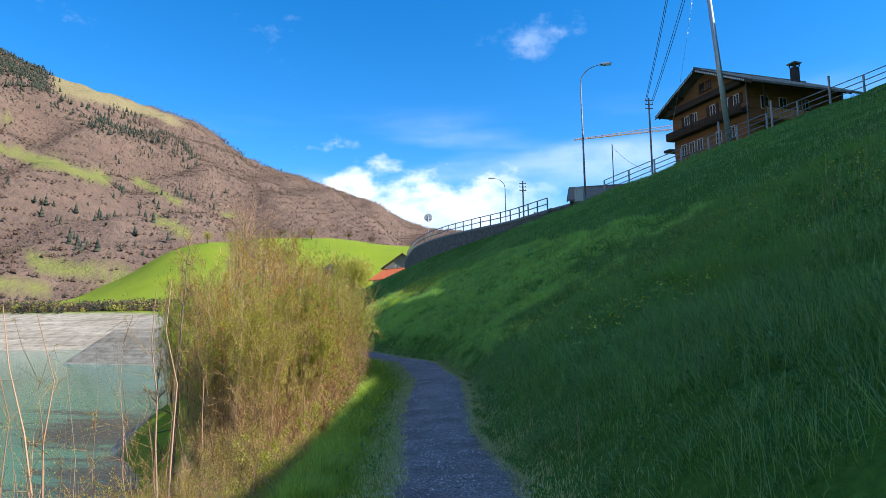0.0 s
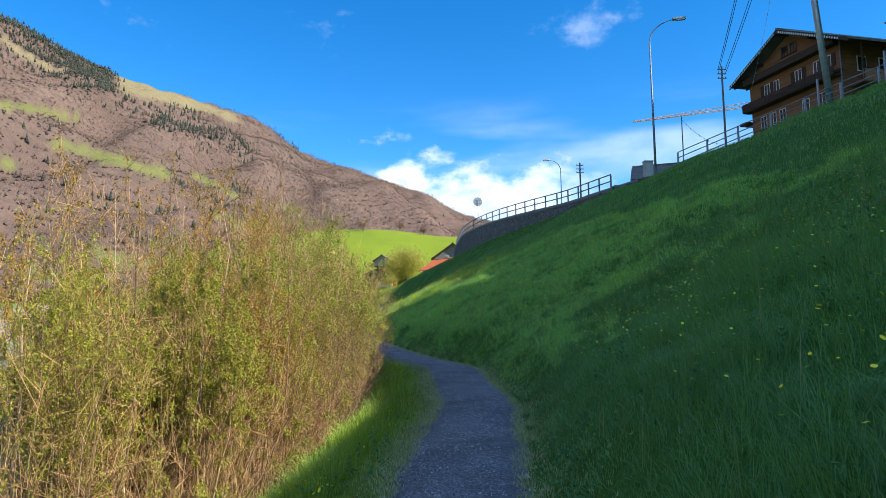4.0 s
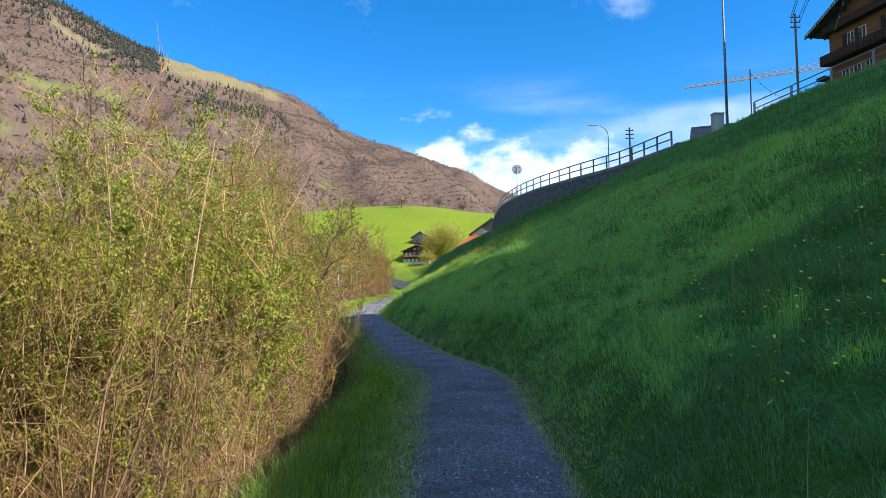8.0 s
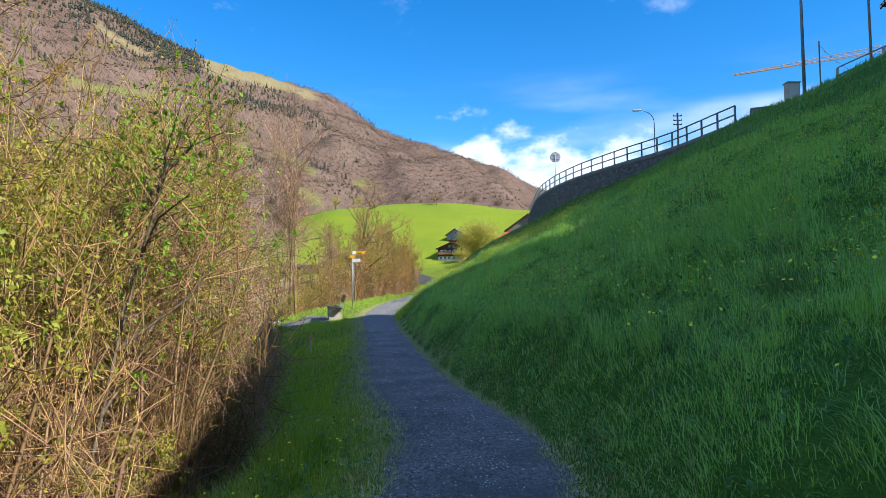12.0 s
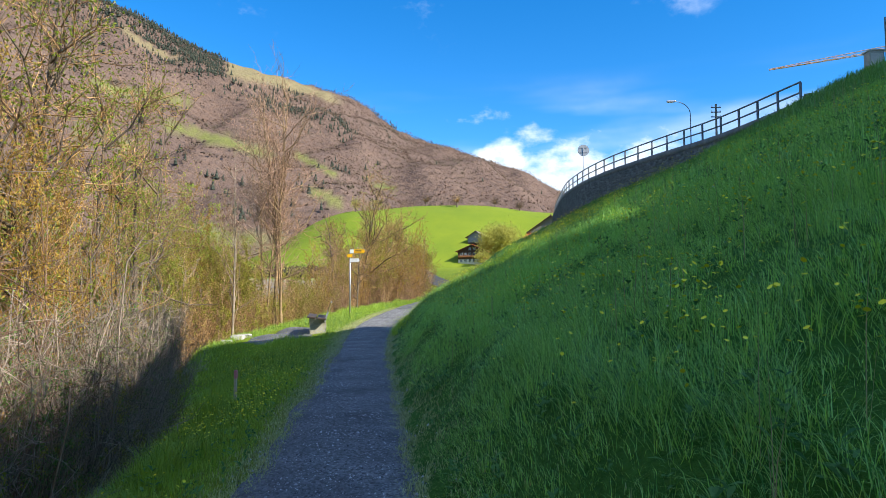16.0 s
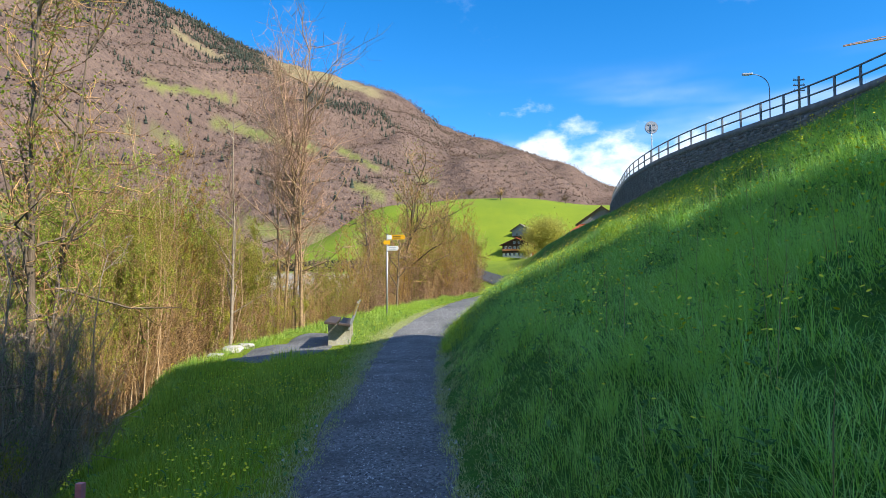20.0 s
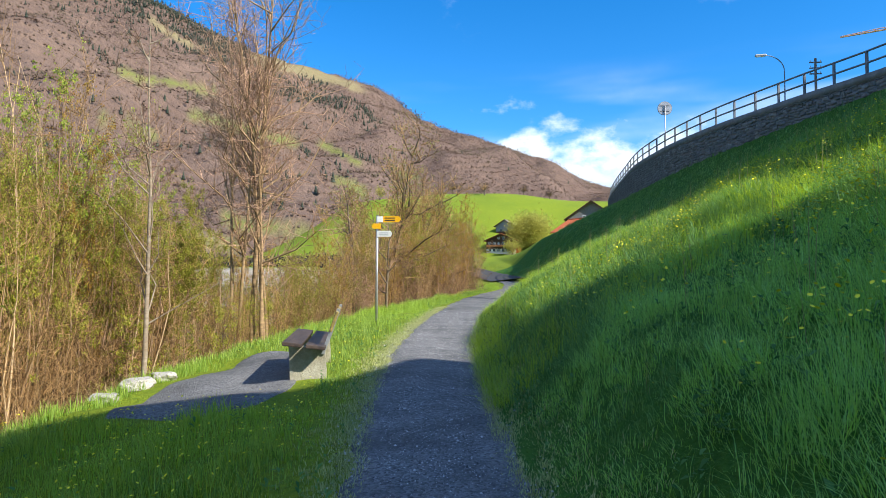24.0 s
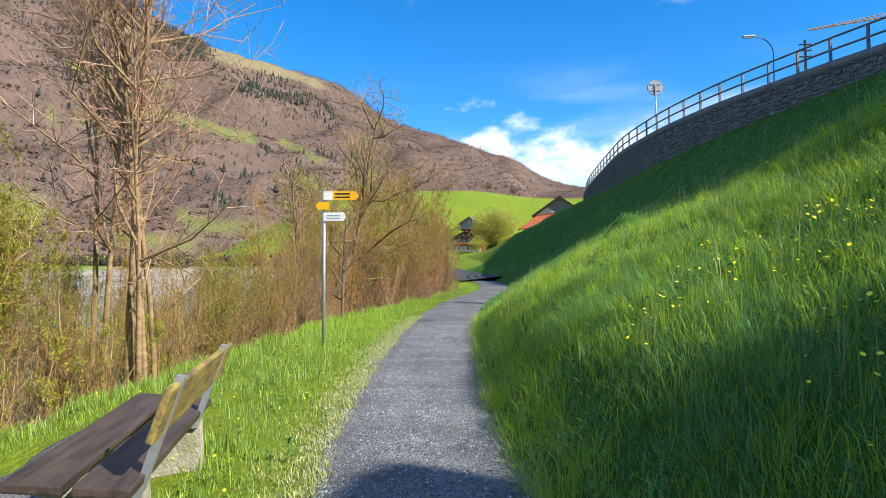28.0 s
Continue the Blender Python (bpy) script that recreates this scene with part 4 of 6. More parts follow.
def chalet():
    m = Matrix.Translation((39.4, 60.3, 0)) @ Matrix.Rotation(math.atan2(0.152, 0.988), 4, "Z")
    ob = thing("chalet", m, "large brown timber chalet with a wide grey tiled roof", "house")
    zb, ze, zr = 12.5, 24.9, 28.0
    hw, x0, x1 = 5.6, 1.5, 14.5
    slope = (zr - 24.75) / 7.0
    # storeys: plastered base, two timber storeys and the gable
    part("base_wall", one_box(x0, -hw, zb, x1, hw, 18.6, 0.03), M_TIMBER, ob, "brown boarded ground storey")
    part("wall", one_box(x0 - 0.06, -hw - 0.06, 18.6, x1, hw + 0.06, 21.9, 0.03), M_TIMBER, ob, "reddish brown timber wall")
    part("wall", one_box(x0 - 0.12, -hw - 0.1, 21.9, x1, hw + 0.1, 24.6, 0.03), M_TIMBER, ob, "reddish brown timber wall")
    zt = zr - 0.35
    g = prism(bmesh.new(), [(-hw - 0.1, 24.6), (hw + 0.1, 24.6), (hw + 0.1, zt - slope * (hw + 0.1)), (0, zt), (-hw - 0.1, zt - 0.52 * (hw + 0.1))], x0 - 0.18, x1, "x")
    part("gable_wall", g, M_TIMBER, ob, "dark timber gable")
    for z in (18.6, 21.9, 24.9):
        part("string_course", one_box(x0 - 0.3, -hw - 0.14, z - 0.14, x0 + 0.02, hw + 0.14, z + 0.14, 0.02), M_TIMBER_DARK, ob)
    # roof slabs, rafters and barge boards
    for s in (-1, 1):
        run, sl = (7.9, 0.52) if s < 0 else (7.05, slope)
        yo = s * run
        prof = [(0, zr), (yo, zr - sl * run), (yo, zr - sl * run - 0.2), (0, zr - 0.2)]
        roof = part("roof", prism(bmesh.new(), prof, -0.0, 15.8, "x"), M_ROOF_GREY, ob, "grey tiled roof slope")
        part("barge_board", prism(bmesh.new(), [(0, zr - 0.05), (yo, zr - sl * run - 0.05), (yo, zr - sl * run - 0.42), (0, zr - 0.42)], -0.06, 0.02, "x"), M_TIMBER_DARK, roof)
        for i in range(26):
            yq = s * (0.35 + i * 0.262)
            zq = zr - abs(yq) * sl
            part("dentil", one_box(-0.11, yq - 0.06, zq - 0.36, -0.055, yq + 0.06, zq - 0.18), M_WHITE, roof, "small white edge ornament")
        for i in range(9):
            xq = 1.0 + i * 1.75
            bm = prism(bmesh.new(), [(0, zr + 0.07), (yo, zr - sl * run + 0.07), (yo, zr - sl * run), (0, zr)], xq, xq + 0.2, "x")
            part("roof_batten", bm, M_CONCRETE, roof, "pale batten on the roof")
        for i in range(10):
            xq = 0.5 + i * 1.5
            part("rafter", prism(bmesh.new(), [(s * 5.4, zr - sl * 5.4 - 0.2), (s * 7.0, zr - sl * 7.0 - 0.2), (s * 7.0, zr - sl * 7.0 - 0.36), (s * 5.4, zr - sl * 5.4 - 0.42)], xq, xq + 0.14, "x"), M_TIMBER_DARK, ob)
    for y in (-5.4, -3.6, 0, 3.6, 5.4):
        zq = zr - 0.25 - abs(y) * (slope if y > 0 else 0.52)
        part("purlin", one_box(0.1, y - 0.13, zq - 0.32, x0, y + 0.13, zq, 0.02), M_TIMBER_DARK, ob)
    part("ridge_cap", one_rod((-0.02, 0, zr + 0.02), (15.82, 0, zr + 0.02), 0.14), M_ROOF_GREY, ob)
    # windows of the gable front: local y to the left of the front is positive
    for y, z, w in ((3.2, 22.5, 0.95), (1.95, 22.5, 0.95), (-0.9, 22.5, 1.0), (-3.1, 22.5, 0.95), (-4.3, 22.5, 0.95)):
        window(ob, x0 - 0.12, y, z, w * 0.85, 1.2, shutters=y in (3.2, -0.9, -4.3))
    for y in (4.0, 2.7, 1.4, -1.5, -3.4):
        window(ob, x0 - 0.06, y, 19.3, 0.85, 1.3)
    for y in (0.55, -0.55):
        window(ob, x0 - 0.18, y, 25.6, 0.8, 1.0, mat=M_TIMBER_DARK)
    # balconies on the front and on the sunny side
    part("upper_balcony", one_box(0.6, -hw - 0.1, 24.25, x0, hw + 0.2, 24.95, 0.02), M_TIMBER_DARK, ob, "dark boarded gallery under the gable")
    part("balcony_floor", one_box(0.5, -hw - 0.1, 21.35, x0, hw + 0.3, 21.5, 0.02), M_TIMBER_DARK, ob)
    bal = part("balcony_front", one_box(0.46, -hw - 0.1, 21.5, 0.54, hw + 0.3, 22.25, 0.02), M_TIMBER_DARK, ob, "dark boarded balcony front")
    for i in range(30):
        part("baluster", one_box(0.43, -hw + i * 0.385, 21.45, 0.46, -hw + i * 0.385 + 0.3, 22.2), M_TIMBER_DARK, bal)
    side = part("side_balcony", one_box(2.2, -hw - 1.5, 20.4, 12.5, -hw, 20.55, 0.02), M_TIMBER, ob, "sunlit orange timber balcony")
    # balusters in a lighter timber: the sun on this side put into the colour
    for i in range(40):
        part("baluster", one_box(2.2 + i * 0.258, -hw - 1.5, 20.5, 2.2 + i * 0.258 + 0.22, -hw - 1.46, 21.6), M_TIMBER_SUNLIT, side)
    part("hand_rail", one_box(2.15, -hw - 1.54, 21.6, 12.55, -hw - 1.42, 21.7, 0.01), M_TIMBER_DARK, side)
    for x in (2.3, 7.3, 12.4):
        part("post", one_box(x - 0.08, -hw - 1.5, 20.5, x + 0.08, -hw - 1.34, zr - 0.52 * 7.0 - 0.2, 0.01), M_TIMBER_DARK, side)
    for x in (3.6, 6.0, 9.0):
        f = one_box(x - 0.5, -hw - 0.14, 21.9, x + 0.5, -hw - 0.08, 23.3)
        w = part("window", f, M_WHITE, ob, "white framed window")
        part("pane", one_box(x - 0.42, -hw - 0.16, 21.98, x - 0.04, -hw - 0.135, 23.22), M_GLASS, w)
        part("pane", one_box(x + 0.04, -hw - 0.16, 21.98, x + 0.42, -hw - 0.135, 23.22), M_GLASS, w)
    part("downpipe", one_rod((x0 - 0.2, -hw - 0.15, 13), (x0 - 0.2, -hw - 0.15, 25), 0.06), M_STEEL_DARK, ob)
    # chimney
    ch = part("chimney", one_box(12.7, -1.5, 26.0, 13.4, -0.8, 29.1, 0.02), M_BRICK, ob, "dark brick chimney with a stone cap")
    part("cap", one_box(12.5, -1.7, 29.45, 13.6, -0.6, 29.6, 0.02), M_ROOF_GREY, ch)
    for dx in (12.65, 13.35):
        for dy in (-1.55, -0.85):
            part("cap_leg", one_box(dx, dy, 29.1, dx + 0.1, dy + 0.1, 29.46), M_BRICK, ch)
    # low storey wing to the lake side, under the eave
    part("bracket", one_box(0.7, hw + 0.1, 20.2, x0 + 1.5, hw + 1.1, 20.5, 0.02), M_TIMBER_DARK, ob)


chalet()


# ---- smaller houses ----
def small_house(x, y, z, rot, length, width, wall_h, pitch, roof_mat, wall_mat, label, base_mat=None, windows=(), over=0.7, deep=1.5):
    """Ridge along the local x; the gable looks to -x."""
    ob = thing("house", Matrix.Translation((x, y, z)) @ Matrix.Rotation(rot, 4, "Z"), label, "house")
    hw = width / 2
    rise = math.tan(radians(pitch)) * hw
    part("base_wall", one_box(0, -hw, -deep, length, hw, wall_h * 0.35, 0.02), base_mat or wall_mat, ob)
    part("wall", one_box(-0.03, -hw - 0.03, wall_h * 0.35, length + 0.03, hw + 0.03, wall_h, 0.02), wall_mat, ob)
    part("gable", prism(bmesh.new(), [(-hw, wall_h), (hw, wall_h), (0, wall_h + rise)], 0.0, length, "x"), wall_mat, ob)
    zr = wall_h + rise + 0.18
    k = rise / hw
    for s in (-1, 1):
        yo = s * (hw + over)
        prof = [(0, zr), (yo, zr - k * (hw + over)), (yo, zr - k * (hw + over) - 0.16), (0, zr - 0.16)]
        r = part("roof", prism(bmesh.new(), prof, -over, length + over, "x"), roof_mat, ob)
        part("barge_board", prism(bmesh.new(), [(0, zr - 0.02), (yo, zr - k * (hw + over) - 0.02), (yo, zr - k * (hw + over) - 0.3), (0, zr - 0.3)], -over - 0.06, -over + 0.01, "x"), M_TIMBER_DARK, r)
    part("ridge_cap", one_rod((-over, 0, zr + 0.01), (length + over, 0, zr + 0.01), 0.12), roof_mat, ob)
    for wy, wz, ww, wh in windows:
        window(ob, -0.03, wy, wz, ww, wh)
    return ob


vz = z_at(-4.3, 290) - 0.3
HW = tuple((y, z, 1.05, 1.15) for z in (0.9, 3.6) for y in (-4.6, -2.8, -0.95, 0.95, 2.8, 4.6)) + ((-1.0, 5.9, 0.9, 1.0), (1.0, 5.9, 0.9, 1.0))
vil = small_house(-3.2, 289, vz, radians(80), 9.0, 12.0, 5.6, 23, M_ROOF_RED, M_TIMBER_DARK, "dark timber farmhouse with an orange red tiled roof", M_PLASTER, HW, 1.1)
part("balcony", one_box(-1.0, -5.9, 2.8, 0, 5.9, 2.92, 0.02), M_TIMBER, vil)
part("balcony_front", one_box(-1.02, -5.9, 2.92, -0.96, 5.9, 3.6, 0.02), M_TIMBER, vil)
part("porch", one_box(1.5, -7.6, -1.5, 5.5, -6.1, 2.6, 0.02), M_ROOF_RED, vil, "small red porch")
small_house(-1.9, 310, 21.3, radians(75), 9, 7.6, 4.1, 33, M_ROOF_GREY, M_STEEL_DARK, "dark blue grey timber house above the farmhouse", M_TIMBER_DARK, ((-1.6, 1.6, 1, 1.1), (1.6, 1.6, 1, 1.1), (0, 4.2, 0.9, 0.9)), 1.0, 5.0)
small_house(18.0, 166, 10.2, radians(80), 12, 10.0, 4.5, 35, M_ROOF_GREY, M_MORTAR, "weathered grey stone barn half hidden by the bank", M_MORTAR, ((-1.5, 4.2, 0.7, 0.8), (1.5, 4.2, 0.7, 0.8)), 0.7, 4.0)
small_house(12.4, 152.2, 7.5, radians(-50), 5.5, 8.2, 3.0, 29.5, M_ROOF_RED, M_PLASTER, "low building with a bright orange red tiled roof", None, (), 0.7, 4.0)
small_house(27.4, 66.0, ROAD_Z + 0.9, radians(-24), 9, 7, 2.9, 26, M_ROOF_GREY, M_PLASTER, "pale house with a low grey tiled roof behind the railing")
small_house(25.0, 72, ROAD_Z, radians(20), 6, 5, 2.4, 24, M_ROOF_GREY, M_TIMBER_DARK, "small distant house with a dark gabled roof")


# ---- bench ----
def bench():
    ob = thing("bench", pose(-1.68, 36.07, z_at(-1.8, 36.8) + 0.02, 0, 0, 14), "weathered wooden bench on concrete legs facing the lake", "bench")
    # local: y runs along the bench, x to the back
    for y in (-0.12, 1.35):
        leg = part("leg", prism(bmesh.new(), [(-0.16, -0.15), (0.30, -0.15), (0.27, 0.36), (-0.19, 0.42)], y, y + 0.12), M_CONCRETE_MOSS, ob, "mossy concrete leg")
        bm = prism(bmesh.new(), [(0.22, 0.30), (0.262, 0.30), (0.455, 0.87), (0.415, 0.88)], y - 0.03, y + 0.03)
        part("back_bar", bm, M_STEEL, ob, "flat galvanised steel back support")
    for x in (-0.25, 0.035):
        bm = one_box(x, -0.38, 0.0, x + 0.245, 1.80, 0.05, 0.012)
        p = part("seat_plank", bm, M_PLANK, ob, "dark brown seat plank")
        p.matrix_basis = Matrix.Translation((0, 0, 0.405)) @ Matrix.Rotation(radians(7), 4, "Y")
    for k, (u, w) in enumerate(((0.60, 0.26),)):
        bm = one_box(-0.018, -0.34, 0.0, 0.02, 1.78, w, 0.01)
        p = part("back_plank", bm, M_PLANK_MOSS, ob, "yellowish mossy back plank")
        p.matrix_basis = Matrix.Translation((0.285 + 0.35 * (u - 0.45), 0, u)) @ Matrix.Rotation(radians(19), 4, "Y")


bench()


# ---- hiking signpost ----
def arrow(name, w, h, t, tip, direction, mat):
    pts = [(0, 0), (w - tip, 0), (w, h / 2), (w - tip, h), (0, h)]
    bm = prism(bmesh.new(), [(direction * u, z) for u, z in pts], -t, t)
    return bm


def signpost():
    x, y = -2.45, 44.1
    z = z_at(x, y)
    top = 2.92 - z
    ob = thing("hiking_signpost", Matrix.Translation((x, y, z)), "grey steel post with yellow and white hiking arrows", "signpost")
    part("post", one_rod((0, 0, -0.3), (0, 0, top), 0.032, None, 12), M_STEEL, ob, smooth=True)
    a = part("arrow", arrow("", 0.60, 0.155, 0.006, 0.06, 1, None), M_YELLOW, ob, "yellow hiking arrow")
    a.matrix_basis = Matrix.Translation((0.03, -0.045, top - 0.16))
    part("field", one_box(-0.03, -0.006, 0.002, 0.13, -0.0105, 0.153), M_WHITE, a, "white end field")
    for i in range(2):
        part("lettering", one_box(0.17, -0.0095, 0.035 + i * 0.06, 0.44, -0.0065, 0.06 + i * 0.06), M_BLACK, a, "unreadable black lettering")
    b = part("arrow", arrow("", 0.24, 0.14, 0.006, 0.05, -1, None), M_YELLOW, ob, "short yellow hiking arrow")
    b.matrix_basis = Matrix.Translation((0.10, -0.05, top - 0.33))
    c = part("arrow", arrow("", 0.40, 0.15, 0.006, 0.04, 1, None), M_WHITE, ob, "white arrow plate")
    c.matrix_basis = Matrix.Translation((0.0, -0.045, top - 0.53))
    for i in range(2):
        part("lettering", one_box(0.06, -0.0095, 0.035 + i * 0.05, 0.3, -0.0065, 0.055 + i * 0.05), M_STEEL, c, "unreadable grey lettering")
    part("cap", one_rod((0, 0, top), (0, 0, top + 0.02), 0.036), M_STEEL_DARK, ob)


signpost()

stake = thing("survey_stake", Matrix.Translation((-0.14, 26.42, z_at(-0.14, 26.42))), "slim wooden stake with a pink painted top", "stake")
part("shaft", one_box(-0.018, -0.018, -0.2, 0.018, 0.018, 0.40, 0.003), M_STAKE, stake)
part("painted_top", one_box(-0.0195, -0.0195, 0.36, 0.0195, 0.0195, 0.47, 0.004), M_PINK, stake, "pink painted top")

for k, (x, y, sx, sy, sz, r) in enumerate(((-4.0, 36.8, 0.20, 0.14, 0.09, 0.4), (-3.98, 36.1, 0.26, 0.16, 0.10, 1.1), (-4.05, 35.5, 0.18, 0.14, 0.08, 0.2))):
    tagged(rock("rock", x, y, z_at(x, y) + 0.05, sx, sy, sz, M_ROCK, "pale boulder at the edge of the gravel", 20 + k * 2.7, r), group="edging boulders")


# ---- shrubs and trees ----
RNG = np.random.RandomState(5)


def leaf_quads(C, size, rng):
    n = len(C)
    a = rng.normal(size=(n, 3))
    a /= np.linalg.norm(a, axis=1, keepdims=True)
    b = np.cross(a, rng.normal(size=(n, 3)))
    b /= np.linalg.norm(b, axis=1, keepdims=True)
    s = (size * rng.uniform(0.6, 1.3, n))[:, None]
    V = np.stack([C - a * s, C + b * s * 0.45, C + a * s, C - b * s * 0.45], 1)
    return V.reshape(-1, 3), np.arange(4 * n).reshape(-1, 4)


def shoots(P, n_per, lo, length, rng, up=0.35, out=1.0):
    """Side shoots on curves P (n, k, 3): three points each."""
    n, k, _ = P.shape
    t = rng.uniform(lo, 1.0, (n, n_per)) * (k - 1)
    i = np.minimum(t.astype(int), k - 2)
    f = (t - i)[..., None]
    rows = np.arange(n)[:, None]
    S = P[rows, i] * (1 - f) + P[rows, i + 1] * f
    D = P[rows, i + 1] - P[rows, i]
    D = D / (np.linalg.norm(D, axis=-1, keepdims=True) + 1e-9)
    D = D * (1.0 - 0.45 * out) + rng.normal(size=D.shape) * 0.7 * out + np.array([0, 0, up])
    D /= np.linalg.norm(D, axis=-1, keepdims=True)
    ln = (length * rng.uniform(0.4, 1.2, (n, n_per)))[..., None]
    bend = rng.normal(size=D.shape) * 0.12 * ln
    Q = np.stack([S, S + D * ln * 0.5 + bend, S + D * ln + bend * 0.6 + np.array([0, 0, 0.05]) * ln], 2)
    return Q.reshape(-1, 3, 3)


def shrub(name, seed, stems, height, spread, leaves, twig_mat, leaf_mat, leaf_size, label, twigs=7, fine=3, thick=0.013, arch=0.35, leaf_low=0.35, lean=0.3, stem_mat=None, up=0.45, reach=0.32, lumps_n=40):
    """A bush of many stems from one stool: stems, side shoots, fine twigs and small leaves in clusters."""
    rng = np.random.RandomState(seed)
    a, r = rng.uniform(0, 6.283, stems), np.sqrt(rng.uniform(0, 1, stems)) * spread * 0.5
    base = np.stack([r * np.cos(a), r * np.sin(a), np.full(stems, -0.15)], -1)
    h = height * rng.uniform(0.45, 1.0, stems) * (1 - 0.35 * (r / spread) ** 2)
    outv = np.stack([np.cos(a), np.sin(a), 0 * a], -1) * (r * lean / 0.55 + 0.06 * spread)[:, None] + rng.normal(size=(stems, 3)).clip(-1.8, 1.8) * np.array([0.22, 0.22, 0]) * spread
    k = np.linspace(0, 1, 7)[None, :, None]
    P = base[:, None] + np.array([0, 0, 1.0]) * (h[:, None, None] * k) + outv[:, None] * (k ** 1.5) - np.array([0, 0, arch]) * (h[:, None, None] * k ** 3 * np.linalg.norm(outv, axis=1)[:, None, None] / spread)
    P = P + np.cumsum(rng.normal(size=P.shape) * 0.075, 1) * k * height / 3
    away = np.linalg.norm(P[..., :2], axis=-1, keepdims=True)
    P[..., :2] *= np.minimum(1, (0.7 + 0.3 * rng.uniform(size=(stems, 1, 1))) * spread / (away + 1e-6))
    R = thick * (0.4 + 1.3 * rng.uniform(0, 1, (stems, 1)) ** 2.5) * np.linspace(1, 0.22, 7)[None]
    T1 = shoots(P, twigs, 0.12, reach * (height / 1.6) ** 0.6, rng, up, 0.95)
    T2 = shoots(T1, fine, 0.15, 0.5 * reach * (height / 1.6) ** 0.6, rng, up * 0.5, 1.2)[:, ::2]
    ob = thing(name, Matrix.Identity(4), label, "bush", "bushes along the shore")
    tagged(np_mesh("stemwork", *tubes(P, R, 4), stem_mat or twig_mat, ob), kind="stuff")
    np_mesh("brushwood", *join([tubes(T1, np.tile(thick * 0.27 * np.array([1, 0.75, 0.4]), (len(T1), 1)), 3), tubes(T2, np.tile(thick * 0.19 * np.array([1, 0.5]), (len(T2), 1)), 3)]), twig_mat, ob)
    tips = T2.reshape(-1, 3)
    tips = tips[tips[:, 2] > height * leaf_low * rng.uniform(0.5, 1.6, len(tips))]
    lumps = tips[rng.randint(0, len(tips), lumps_n)]
    close = np.min(np.linalg.norm(tips[:, None] - lumps[None], axis=2), 1)
    tips = np.concatenate([tips[close < 0.36 * rng.uniform(0.4, 1.3, len(tips))], tips[:len(tips) // 5]])
    pick = tips[rng.randint(0, len(tips), leaves)] + rng.normal(size=(leaves, 3)) * 0.022
    tagged(np_mesh("foliage", *leaf_quads(pick, leaf_size, rng), leaf_mat, ob), kind="stuff")
    return ob


B_TAN = shrub("bush", 1, 46, 3.2, 0.95, 20000, M_TWIG, M_LEAF, 0.0120, "dense tan willow bush with sparse spring leaves", 14, 6, 0.012, 0.2, lean=0.5, leaf_low=0.55, stem_mat=M_STEM)
B_GREEN = shrub("bush", 2, 42, 3.0, 0.95, 38000, M_TWIG, M_LEAF, 0.0130, "bush with fresh yellow green spring leaves", 12, 6, 0.012, lean=0.5, leaf_low=0.55, stem_mat=M_STEM)
B_GREY = shrub("bush", 3, 60, 3.3, 0.95, 3500, M_TWIG_GREY, M_LEAF_DARK, 0.011, "bare grey tangled bush", 13, 5, 0.012, 0.6, lean=0.5, stem_mat=M_STEM, up=0.2)
B_LOW = shrub("bush", 4, 80, 1.7, 1.0, 8000, M_TWIG, M_LEAF, 0.011, "low tangled brown bush on the shore bank", 7, 5, 0.010, 0.6)
B_IVY = shrub("bush", 6, 60, 2.5, 0.9, 13000, M_TWIG_GREY, M_LEAF_DARK, 0.013, "dark leafy bush in the hedge", 7, 4, 0.011, 0.5, leaf_low=0.15)
B_DARK = shrub("bush", 9, 34, 3.4, 1.1, 4000, M_TWIG_DARK, M_LEAF_DARK, 0.011, "dark bare tangled bush in the hedge", 13, 6, 0.015, 0.5, lean=0.8, up=0.15)
B_RUST = shrub("bush", 12, 42, 3.5, 1.0, 26000, M_TWIG, M_BUD_TWIG, 0.0125, "tall bush with rust brown opening buds", 13, 5, 0.012, 0.1, lean=0.45, stem_mat=M_TWIG_GREY)
B_YELLOW = shrub("bush", 14, 46, 4.2, 1.3, 52000, M_TWIG, M_LEAF_YELLOW, 0.0145, "tall bush full of yellow green spring leaves", 13, 6, 0.013, 0.2, lean=0.5, leaf_low=0.25, stem_mat=M_STEM)
B_OLIVE = shrub("bush", 31, 44, 3.4, 1.05, 66000, M_TWIG, M_LEAF_OLIVE, 0.0138, "leafy bush in olive green spring leaf", 12, 6, 0.013, 0.25, lean=0.5, leaf_low=0.3, stem_mat=M_STEM)
B_RODS = shrub("bush", 18, 11, 3.6, 0.7, 400, M_TWIG, M_LEAF, 0.010, "few bare upright willow rods", 6, 4, 0.011, 0.05, lean=0.5, stem_mat=M_TWIG_GREY)
B_TALL = shrub("bush", 8, 56, 5.0, 1.0, 7000, M_TWIG, M_LEAF, 0.011, "tall thin willow bush with long rods", 8, 5, 0.016, 0.1, lean=0.25, stem_mat=M_STEM)
B_VINE = shrub("bush", 23, 34, 3.7, 0.9, 9000, M_TWIG_GREY, M_LEAF, 0.013, "bush hung with reddish trailing vine stems", 15, 6, 0.014, 0.7, lean=0.5, stem_mat=M_TWIG_GREY, up=-0.9, reach=0.5)
B_BRAMBLE = shrub("bush", 25, 46, 0.85, 0.75, 2200, M_STEM, M_LEAF, 0.011, "dry pale arching bramble stems at the hedge's foot", 5, 4, 0.008, 0.9, lean=1.3, up=0.1, reach=0.28)


